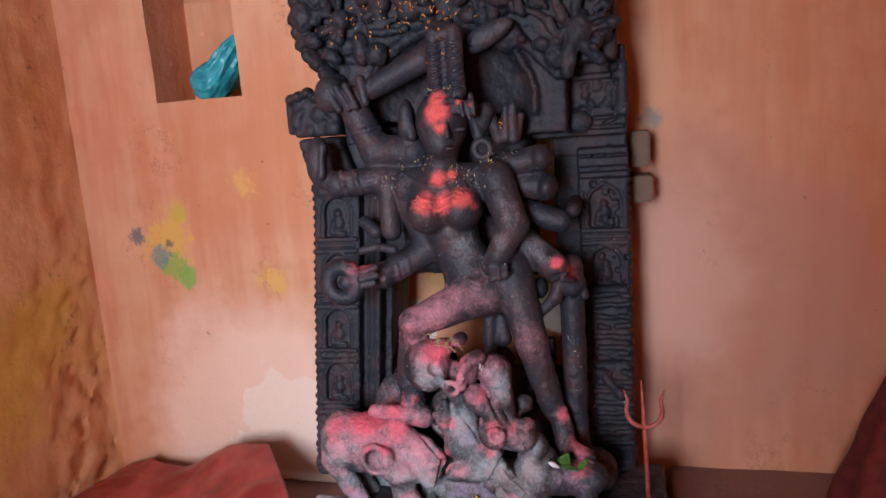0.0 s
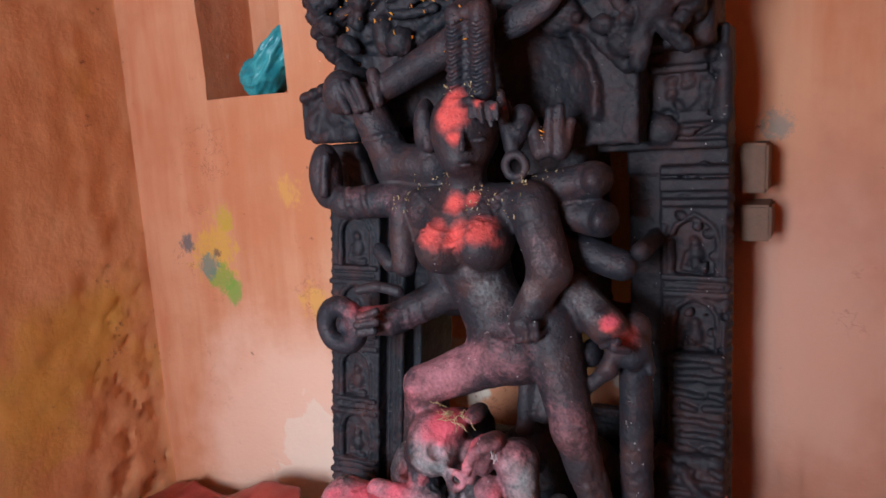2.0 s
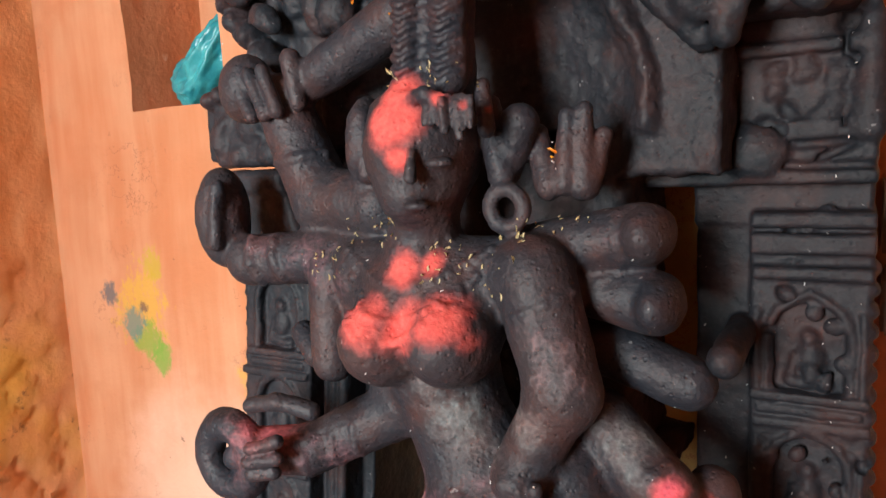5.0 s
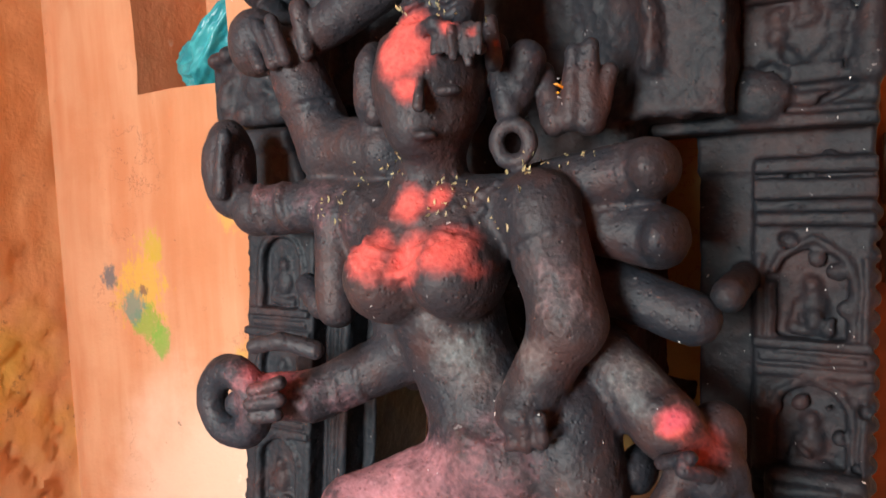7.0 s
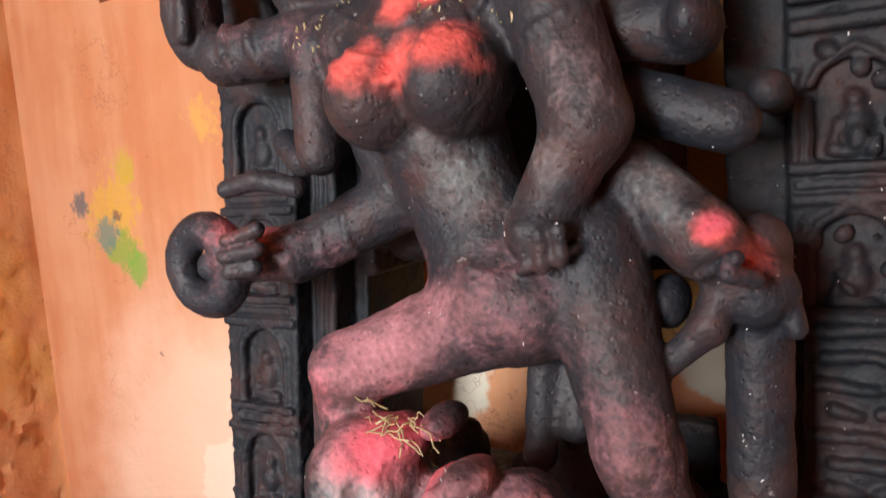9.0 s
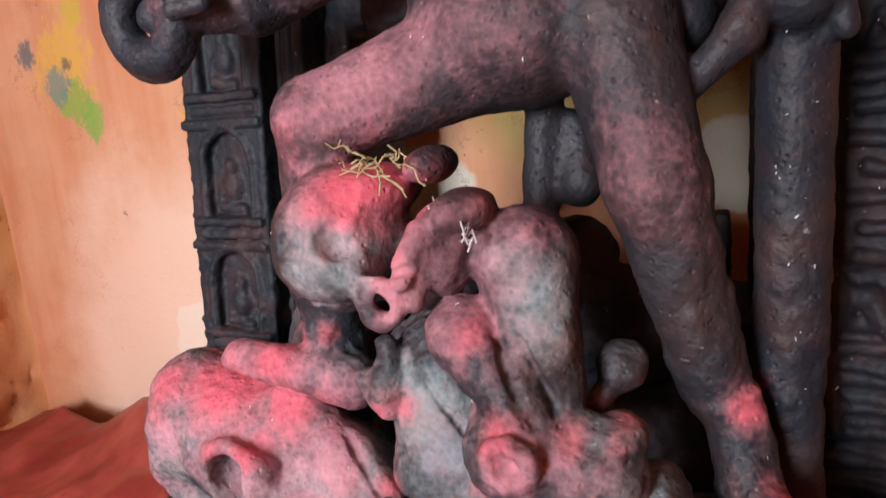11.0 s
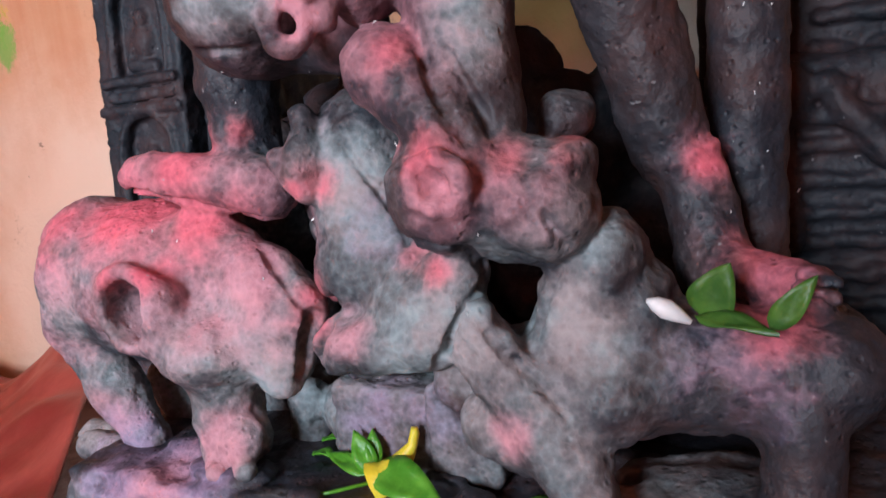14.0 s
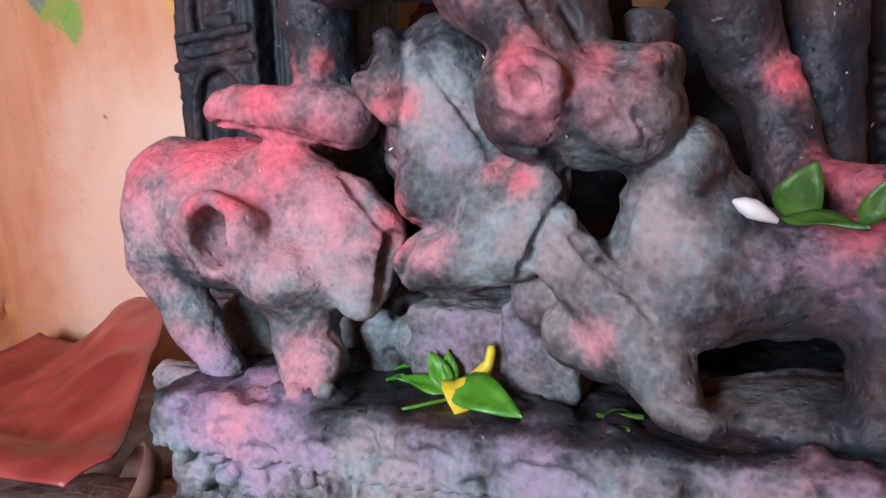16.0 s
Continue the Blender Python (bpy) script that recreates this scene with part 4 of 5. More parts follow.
limb((-0.558, 1.365, 0.229), (-0.538, 1.365, 0.237), 0.010, 0.013, k=0.006)
limb((-0.519, 1.430, 0.247), (-0.523, 1.430, 0.199), 0.017, 0.017, k=0.006)
limb((-0.521, 1.415, 0.328), (-0.528, 1.410, 0.293), 0.026, 0.024, k=0.008)  # neck of the buffalo
limb((-0.337, 1.345, 0.346), (-0.311, 1.345, 0.305), 0.011, 0.011, k=0.004)  # jaw
limb((-0.313, 1.350, 0.304), (-0.285, 1.350, 0.268), 0.016, 0.019, k=0.008)  # foreleg
limb((-0.288, 1.350, 0.271), (-0.270, 1.340, 0.242), 0.018, 0.011, k=0.006)
limb((-0.269, 1.335, 0.242), (-0.253, 1.322, 0.245), 0.008, 0.005, k=0.006)
limb((-0.328, 1.370, 0.272), (-0.316, 1.360, 0.259), 0.014, 0.011, k=0.008)
limb((-0.374, 1.505, 0.638), (-0.380, 1.495, 0.528), 0.013, 0.015, k=0.012)  # hanging cloth of stone
limb((-0.354, 1.510, 0.604), (-0.349, 1.505, 0.558), 0.011, 0.018, k=0.012)
s.block((-0.472, 1.388, 0.213), (-0.396, 1.50, 0.280),  0.005, 0.004)  # rock
s.block((-0.395, 1.382, 0.218), (-0.345, 1.50, 0.287),  0.005, 0.004)
ball((-0.460, 1.340, 0.526), (0.018, 0.018, 0.016), k=0.02)  # muzzle
ball((-0.298, 1.420, 0.449), (0.017, 0.022, 0.016), k=0.004)  # ear hook
limb((-0.311, 1.400, 0.428), (-0.303, 1.415, 0.440), 0.009, 0.009, k=0.006)
limb((-0.477, 1.380, 0.339), (-0.495, 1.372, 0.287), 0.012, 0.012, k=0.012)  # rim of the cut neck
limb((-0.528, 1.400, 0.348), (-0.507, 1.390, 0.307), 0.025, 0.025, k=0.012)
limb((-0.509, 1.392, 0.355), (-0.481, 1.385, 0.331), 0.020, 0.014, k=0.015)
limb((-0.574, 1.405, 0.381), (-0.492, 1.392, 0.335), 0.027, 0.021, k=0.015)
limb((-0.507, 1.385, 0.321), (-0.504, 1.382, 0.293), 0.024, 0.015, k=0.015)
# hollows
hollow((-0.680, 1.425, 0.958), (0.008, 0.020, 0.024))  # fistE
hollow((-0.607, 1.350, 0.340), (0.020, 0.030, 0.023))  # bhole
ball((-0.600, 1.376, 0.336), (0.012, 0.012, 0.017), k=.002)  # bhball
gap((-0.257, 1.335, 0.276), (-0.203, 1.335, 0.283), 0.010, 0.008, k=.005)  # gapA
gap((-0.260, 1.362, 0.266), (-0.202, 1.362, 0.274), 0.012, 0.009, k=.005)  # gapB
gap((-0.261, 1.340, 0.272), (-0.256, 1.340, 0.242), 0.006, 0.004, k=.004)  # gapE
gap((-0.264, 1.365, 0.263), (-0.259, 1.365, 0.231), 0.008, 0.006, k=.004)  # gapF
gap((-0.268, 1.390, 0.253), (-0.262, 1.390, 0.220), 0.009, 0.007, k=.004)  # gapG
gap((-0.266, 1.415, 0.247), (-0.201, 1.415, 0.256), 0.015, 0.012, k=.006)  # gapH
gap((-0.261, 1.390, 0.257), (-0.202, 1.390, 0.264), 0.014, 0.011, k=.006)  # gapC
gap((-0.267, 1.440, 0.239), (-0.200, 1.440, 0.247), 0.016, 0.013, k=.006)  # gapD
gap((-0.270, 1.465, 0.230), (-0.200, 1.465, 0.238), 0.017, 0.014, k=.006)  # gapS
gap((-0.272, 1.490, 0.221), (-0.199, 1.490, 0.230), 0.019, 0.015, k=.006)  # gapT
gap((-0.275, 1.515, 0.212), (-0.198, 1.515, 0.221), 0.020, 0.016, k=.006)  # gapU
gap((-0.318, 1.360, 0.365), (-0.325, 1.370, 0.340), 0.008, 0.008, k=.004)  # gapM
gap((-0.329, 1.400, 0.360), (-0.336, 1.410, 0.334), 0.009, 0.009, k=.004)  # gapN
gap((-0.507, 1.370, 0.265), (-0.513, 1.370, 0.221), 0.008, 0.008, k=.004)  # gapO
gap((-0.528, 1.400, 0.254), (-0.535, 1.400, 0.207), 0.010, 0.010, k=.004)  # gapP
gap((-0.456, 1.350, 0.348), (-0.470, 1.350, 0.293), 0.004, 0.005, k=.004)  # gapQ
gap((-0.468, 1.375, 0.334), (-0.482, 1.375, 0.294), 0.006, 0.006, k=.004)  # gapR
hollow((-0.319, 1.345, 0.356), (0.010, 0.050, 0.018))  # lmouth
hollow((-0.338, 1.306, 0.423), (0.008, 0.012, 0.008))  # leyeX
hollow((-0.312, 1.345, 0.366), (0.011, 0.050, 0.008))  # lmouthb
gap((-0.427, 1.335, 0.351), (-0.446, 1.335, 0.292), 0.005, 0.007, k=0.002)
gap((-0.439, 1.355, 0.347), (-0.459, 1.355, 0.286), 0.006, 0.007, k=0.002)
gap((-0.451, 1.375, 0.344), (-0.472, 1.375, 0.279), 0.006, 0.007, k=0.002)
gap((-0.463, 1.395, 0.341), (-0.485, 1.395, 0.273), 0.006, 0.008, k=0.002)
gap((-0.475, 1.415, 0.337), (-0.498, 1.415, 0.266), 0.007, 0.008, k=0.002)


def socket(x, z, r, depth):
    """A shallow round pit with a worn lump in it."""
    y = front(x, z)
    if not y:
        return
    hollow((x, y - r + depth, z), (r, r, r), k=.003)
    ball((x, y + depth + 0.002, z), (r * 0.42, 0.006, r * 0.42), k=.004)


socket(-0.490, 0.550, 0.0172, 0.0085)
socket(-0.454, 0.552, 0.0157, 0.0085)
groove((-0.495, 0.507), (-0.459, 0.504), 0.0022)
strip((-0.449, 0.570), (-0.456, 0.542), 0.0018)
# bands and grooves that follow the surface
strip((-0.662, 0.933), (-0.650, 0.887), 0.0061)  # bangA
strip((-0.633, 0.934), (-0.620, 0.891), 0.0059)  # bangB
strip((-0.526, 0.751), (-0.523, 0.708), 0.0042)  # bandA
strip((-0.548, 0.743), (-0.546, 0.702), 0.0038)  # bandB
strip((-0.570, 0.739), (-0.570, 0.698), 0.0038)  # bandC
strip((-0.243, 0.742), (-0.211, 0.757), 0.0051)  # bandR
strip((-0.576, 1.022), (-0.634, 1.012), 0.0057)  # bandU
strip((-0.348, 0.874), (-0.280, 0.903), 0.0032)  # armletA
strip((-0.277, 0.963), (-0.270, 0.914), 0.0032)  # armletB
strip((-0.435, 0.719), (-0.372, 0.701), 0.0039)  # beltA
strip((-0.372, 0.701), (-0.309, 0.723), 0.0037)  # beltB
strip((-0.427, 0.709), (-0.370, 0.692), 0.0029)  # beltC
strip((-0.245, 0.414), (-0.214, 0.425), 0.0030)  # anklet
strip((-0.374, 0.388), (-0.391, 0.366), 0.0036)  # lbarA
strip((-0.364, 0.377), (-0.382, 0.354), 0.0038)  # lbarB
groove((-0.343, 0.491), (-0.317, 0.443), 0.0025)  # grA
groove((-0.326, 0.383), (-0.359, 0.320), 0.0018)  # grB
groove((-0.453, 0.343), (-0.482, 0.284), 0.0057)  # grC
groove((-0.541, 0.406), (-0.459, 0.333), 0.0037)  # grD
groove((-0.290, 0.375), (-0.306, 0.335), 0.0014)  # grE
groove((-0.464, 0.298), (-0.368, 0.308), 0.0034)  # grF
groove((-0.414, 0.559), (-0.434, 0.516), 0.0028)  # grG
groove((-0.426, 0.446), (-0.385, 0.382), 0.0024)  # grH
strip((-0.352, 0.431), (-0.338, 0.437), 0.0043)  # leyering
strip((-0.338, 0.437), (-0.326, 0.428), 0.0042)  # leyering2
strip((-0.326, 0.428), (-0.327, 0.415), 0.0042)  # leyering3
strip((-0.352, 0.431), (-0.352, 0.417), 0.0043)  # leyering4
strip((-0.352, 0.417), (-0.342, 0.410), 0.0044)  # leyering5
strip((-0.342, 0.410), (-0.326, 0.411), 0.0043)  # leyering6
strip((-0.315, 0.426), (-0.312, 0.396), 0.0025)  # ribA
strip((-0.304, 0.426), (-0.301, 0.392), 0.0024)  # ribB
strip((-0.293, 0.425), (-0.290, 0.392), 0.0024)  # ribC
strip((-0.302, 0.580), (-0.248, 0.586), 0.0025)  # shinband
groove((-0.337, 0.351), (-0.303, 0.308), 0.0019)  # grI
groove((-0.339, 0.389), (-0.335, 0.366), 0.0028)
groove((-0.335, 0.366), (-0.363, 0.315), 0.0028)
groove((-0.454, 0.295), (-0.374, 0.308), 0.0035)
groove((-0.621, 0.426), (-0.508, 0.398), 0.0030)
groove((-0.515, 0.398), (-0.478, 0.375), 0.0035)
groove((-0.283, 0.386), (-0.289, 0.404), 0.0020)
groove((-0.371, 0.392), (-0.339, 0.391), 0.0022)
groove((-0.315, 0.324), (-0.288, 0.297), 0.0020)
groove((-0.440, 0.349), (-0.464, 0.317), 0.0045)
groove((-0.464, 0.317), (-0.475, 0.286), 0.0045)
groove((-0.357, 0.490), (-0.328, 0.445), 0.0040)
groove((-0.399, 0.536), (-0.424, 0.528), 0.0025)
for x, r in ((-0.440, 0.016), (-0.399, 0.019)):
    for i in range(9):
        z = 1.076 + 0.0115 * i
        groove((x - r, z + 0.009), (x, z), 0.0016)
        groove((x, z), (x + r, z + 0.009), 0.0016)
# powder
dust("red", (-0.435, 1.400, 1.067), 0.018, 1.05)
dust("red", (-0.433, 1.400, 1.039), 0.026, 1.10)
dust("red", (-0.427, 1.400, 1.011), 0.015, 1.05)
dust("red", (-0.389, 1.400, 1.057), 0.008, 0.70)
dust("red", (-0.366, 1.400, 1.050), 0.006, 0.60)
dust("red", (-0.446, 1.400, 0.915), 0.019, 1.05)
dust("red", (-0.418, 1.400, 0.920), 0.012, 1.00)
dust("red", (-0.469, 1.400, 0.866), 0.024, 1.05)
dust("red", (-0.431, 1.400, 0.863), 0.025, 1.10)
dust("red", (-0.395, 1.400, 0.874), 0.024, 1.05)
dust("red", (-0.370, 1.400, 0.858), 0.011, 0.50)
dust("pink", (-0.318, 1.440, 0.892), 0.033, 0.22)
dust("pink", (-0.307, 1.440, 0.826), 0.026, 0.20)
dust("pink", (-0.535, 1.440, 0.890), 0.028, 0.30)
dust("pink", (-0.577, 1.440, 0.917), 0.040, 0.30)
dust("pink", (-0.242, 1.440, 0.795), 0.022, 0.45)
dust("pink", (-0.221, 1.440, 0.739), 0.022, 0.50)
dust("pink", (-0.532, 1.440, 0.711), 0.034, 0.45)
dust("pink", (-0.646, 1.440, 0.928), 0.030, 0.30)
dust("pink", (-0.653, 1.440, 1.047), 0.030, 0.25)
dust("grey", (-0.401, 1.420, 0.771), 0.040, 0.45)
dust("grey", (-0.434, 1.420, 0.818), 0.036, 0.35)
dust("grey", (-0.325, 1.420, 0.791), 0.028, 0.35)
dust("grey", (-0.409, 1.420, 0.989), 0.024, 0.30)
dust("red", (-0.406, 1.390, 0.959), 0.007, 0.70)
dust("red", (-0.223, 1.440, 0.733), 0.015, 1.00)
dust("red", (-0.206, 1.470, 0.707), 0.022, 0.50)
dust("red", (-0.222, 1.440, 0.416), 0.015, 0.75)
dust("red", (-0.190, 1.410, 0.361), 0.034, 0.50)
dust("red", (-0.452, 1.360, 0.585), 0.036, 1.00)
dust("red", (-0.416, 1.370, 0.564), 0.026, 0.90)
dust("red", (-0.638, 1.400, 0.413), 0.050, 1.00)
dust("red", (-0.563, 1.390, 0.397), 0.042, 0.70)
dust("red", (-0.565, 1.370, 0.441), 0.030, 0.70)
dust("red", (-0.522, 1.370, 0.458), 0.015, 0.60)
dust("red", (-0.520, 1.370, 0.610), 0.032, 0.35)
dust("red", (-0.510, 1.370, 0.638), 0.024, 0.25)
dust("red", (-0.583, 1.340, 0.371), 0.020, 0.80)
dust("red", (-0.459, 1.360, 0.337), 0.022, 0.60)
dust("red", (-0.345, 1.310, 0.437), 0.020, 0.60)
dust("red", (-0.309, 1.320, 0.435), 0.017, 0.50)
dust("red", (-0.279, 1.320, 0.432), 0.013, 0.40)
dust("red", (-0.618, 1.340, 0.364), 0.021, 0.60)
dust("red", (-0.463, 1.370, 0.351), 0.023, 0.60)
dust("pink", (-0.318, 1.330, 0.281), 0.019, 0.80)
dust("violet", (-0.431, 1.380, 0.262), 0.051, 0.75)
dust("violet", (-0.369, 1.380, 0.273), 0.037, 0.65)
dust("violet", (-0.662, 1.380, 0.204), 0.058, 1.00)
dust("violet", (-0.196, 1.350, 0.319), 0.039, 0.55)
dust("grey", (-0.285, 1.330, 0.347), 0.038, 0.80)
dust("grey", (-0.357, 1.340, 0.333), 0.042, 0.85)
dust("grey", (-0.507, 1.360, 0.293), 0.036, 0.90)
dust("grey", (-0.458, 1.340, 0.539), 0.048, 0.75)
dust("grey", (-0.343, 1.330, 0.538), 0.036, 0.65)
dust("pink", (-0.456, 1.340, 0.555), 0.041, 0.50)
dust("pink", (-0.469, 1.340, 0.508), 0.040, 0.40)
dust("red", (-0.281, 1.370, 0.443), 0.015, 0.50)
dust("red", (-0.186, 1.360, 0.341), 0.022, 0.60)
dust("red", (-0.442, 1.350, 0.422), 0.016, 0.60)
dust("red", (-0.414, 1.340, 0.543), 0.018, 0.50)
dust("red", (-0.368, 1.330, 0.494), 0.017, 0.50)
dust("red", (-0.360, 1.320, 0.372), 0.012, 0.70)
dust("red", (-0.612, 1.400, 0.752), 0.033, 0.50)
dust("red", (-0.328, 1.330, 0.556), 0.022, 0.50)
dust("pink", (-0.392, 1.350, 0.526), 0.086, 0.62)
dust("pink", (-0.483, 1.400, 0.638), 0.090, 0.68)
dust("pink", (-0.286, 1.420, 0.572), 0.065, 0.45)
dust("pink", (-0.374, 1.420, 0.659), 0.076, 0.48)
dust("pink", (-0.534, 1.360, 0.375), 0.089, 0.80)
dust("pink", (-0.325, 1.330, 0.410), 0.058, 0.30)
dust("pink", (-0.200, 1.360, 0.326), 0.042, 0.35)
dust("pink", (-0.294, 1.410, 0.850), 0.058, 0.24)
dust("pink", (-0.258, 1.470, 0.927), 0.056, 0.20)
dust("pink", (-0.625, 1.410, 0.722), 0.072, 0.40)
dust("pink", (-0.545, 1.360, 0.240), 0.034, 0.80)
dust("pink", (-0.416, 1.320, 0.516), 0.017, 1.30)
dust("violet", (-0.220, 1.360, 0.334), 0.043, 0.50)
dust("violet", (-0.195, 1.360, 0.293), 0.037, 0.50)
dust("violet", (-0.402, 1.360, 0.401), 0.041, 0.55)
dust("violet", (-0.392, 1.370, 0.271), 0.048, 0.55)
dust("violet", (-0.185, 1.400, 0.358), 0.027, 0.60)
dust("violet", (-0.501, 1.360, 0.368), 0.038, 0.50)
dust("violet", (-0.318, 1.330, 0.553), 0.028, 0.40)
dust("grey", (-0.283, 1.340, 0.385), 0.040, 0.55)
dust("grey", (-0.346, 1.330, 0.342), 0.047, 0.80)
dust("grey", (-0.453, 1.340, 0.540), 0.041, 0.80)
dust("grey", (-0.325, 1.350, 0.511), 0.040, 0.70)
dust("grey", (-0.413, 1.370, 0.420), 0.048, 0.80)
dust("grey", (-0.537, 1.360, 0.322), 0.073, 0.75)
dust("grey", (-0.692, 1.380, 0.336), 0.043, 0.80)
dust("grey", (-0.402, 1.420, 0.771), 0.052, 0.38)
dust("grey", (-0.297, 1.420, 0.672), 0.052, 0.20)
dust("grey", (-0.307, 1.410, 0.838), 0.046, 0.25)
dust("grey", (-0.260, 1.450, 0.761), 0.039, 0.38)
dust("pink", (-0.425, 1.350, 0.331), 0.028, 0.70)
dust("pink", (-0.338, 1.310, 0.421), 0.031, 0.90)
dust("red", (-0.703, 1.390, 0.392), 0.033, 0.70)
dust("pink", (-0.728, 1.400, 0.314), 0.059, 0.70)
dust("pink", (-0.685, 1.380, 0.247), 0.043, 0.60)
dust("red", (-0.388, 1.390, 1.055), 0.014, 0.30)
dust("red", (-0.464, 1.370, 0.347), 0.015, 0.60)
dust("red", (-0.377, 1.330, 0.378), 0.013, 0.55)
dust("pink", (-0.419, 1.340, 0.333), 0.021, 0.80)
dust("violet", (-0.529, 1.380, 0.371), 0.045, 0.50)
dust("pink", (-0.644, 1.360, 0.339), 0.044, 0.60)
dust("pink", (-0.572, 1.360, 0.359), 0.095, 0.68)
dust("pink", (-0.410, 1.340, 0.535), 0.071, 0.40)
dust("pink", (-0.305, 1.310, 0.415), 0.041, 0.55)
dust("grey", (-0.644, 1.370, 0.243), 0.055, 0.60)
dust("pink", (-0.409, 1.330, 0.532), 0.021, 1.20)
dust("red", (-0.616, 1.400, 0.403), 0.054, 0.75)
dust("pink", (-0.511, 1.360, 0.358), 0.047, 0.85)
dust("pink", (-0.694, 1.380, 0.355), 0.042, 0.80)
dust("pink", (-0.350, 1.340, 0.561), 0.030, 0.75)
dust("pink", (-0.519, 1.370, 0.328), 0.044, 0.60)
dust("pink", (-0.636, 1.370, 0.390), 0.034, 0.70)
dust("pink", (-0.460, 1.370, 0.417), 0.018, 0.60)
dust("pink", (-0.371, 1.370, 0.441), 0.020, 0.60)
dust("pink", (-0.306, 1.370, 0.430), 0.024, 0.35)
dust("pink", (-0.545, 1.370, 0.436), 0.027, 0.70)
dust("red", (-0.614, 1.370, 0.410), 0.029, 0.80)
dust("red", (-0.527, 1.370, 0.398), 0.027, 0.70)
dust("red", (-0.558, 1.370, 0.449), 0.020, 0.70)
dust("red", (-0.449, 1.370, 0.339), 0.007, 0.50)
dust("red", (-0.455, 1.370, 0.420), 0.009, 0.70)
dust("grey", (-0.279, 1.350, 0.337), 0.036, 0.55)
dust("grey", (-0.389, 1.350, 0.314), 0.030, 0.80)
dust("grey", (-0.321, 1.350, 0.387), 0.021, 0.60)
dust("grey", (-0.338, 1.350, 0.331), 0.022, 0.60)


def beads(x0, z0, x1, z1, sag, count, r):
    """A string of stone beads that hangs between two points and lies on the figure."""
    for i in range(count):
        t = i / (count - 1)
        x, z = x0 + (x1 - x0) * t, z0 + (z1 - z0) * t - sag * 4 * t * (1 - t)
        y = front(x, z)
        if y:
            s.ball((x, y + r * 0.3, z), (r, r, r), k=0.002)


beads(-0.525, 0.925, -0.365, 0.935, 0.030, 26, 0.0045)
beads(-0.520, 0.915, -0.370, 0.922, 0.048, 28, 0.0045)
beads(-0.515, 0.900, -0.380, 0.908, 0.052, 26, 0.005)
beads(-0.50, 0.945, -0.395, 0.95, 0.018, 18, 0.004)
scatter(SHREDS, 11, 34, -0.539, -0.452, 0.930, 0.961)
scatter(SHREDS, 12, 40, -0.425, -0.341, 0.891, 0.940)
scatter(SHREDS, 13, 34, -0.358, -0.294, 0.936, 0.958)
scatter(SHREDS, 14, 24, -0.576, -0.527, 0.893, 0.928)
scatter(FLECKS, 15, 70, -0.596, -0.200, 0.651, 0.922)
scatter(FLECKS, 16, 40, -0.610, -0.237, 0.346, 0.672)
scatter(SHREDS, 17, 30, -0.458, -0.367, 1.066, 1.088)
scatter(FLECKS, 18, 40, -0.215, -0.185, 0.36, 0.66)
statue = stone_part("stone_statue", s, STONE, None, rough=0.0009, seed=51, dusts=DUST)
tagged(statue, "black stone statue dusted with red and pink powder", "statue")

# ---- the pedestal ----
s = Sculpt((-0.76, 1.255, 0.0), (0.02, 1.64, 0.24), 0.003)
s.block((-0.688, 1.332, 0.172), (-0.02, STELE_BACK, 0.219), 0.008)
s.block((-0.670, 1.348, 0.02), (-0.02, STELE_BACK, 0.19), 0.008)
rnd = random.Random(9)
for i in range(60):
    x = -0.685 + 0.011 * i
    s.limb((x, 1.333, 0.176), (x + 0.002, 1.333, 0.203), 0.0042, 0.0042, k=0.003)
for i in range(22):
    x = -0.66 + 0.029 * i
    s.hoop((x, 1.346, 0.135), 0.011, 0.004, k=0.003)
    s.ball((x, 1.346, 0.135), (0.005, 0.006, 0.005), k=0.002)
    s.limb((x - 0.013, 1.344, 0.085), (x - 0.013, 1.344, 0.16), 0.0035, 0.0035, k=0.002)
for i in range(90):
    s.ball((rnd.uniform(-0.685, -0.05), rnd.uniform(1.334, 1.350), rnd.uniform(0.05, 0.20)), (rnd.uniform(0.004, 0.011), 0.008, rnd.uniform(0.004, 0.012)), tilt=rnd.uniform(-60, 60), k=0.004)
for i in range(26):
    s.ball((rnd.uniform(-0.69, -0.05), 1.328, rnd.uniform(0.18, 0.222)), (rnd.uniform(0.006, 0.02), 0.008, 0.006), k=0.004, cut=True)
for i in range(40):
    s.ball((rnd.uniform(-0.68, -0.05), rnd.uniform(1.34, 1.46), 0.222), (rnd.uniform(0.008, 0.03), rnd.uniform(0.008, 0.02), 0.006), k=0.004, cut=i % 2 == 0)
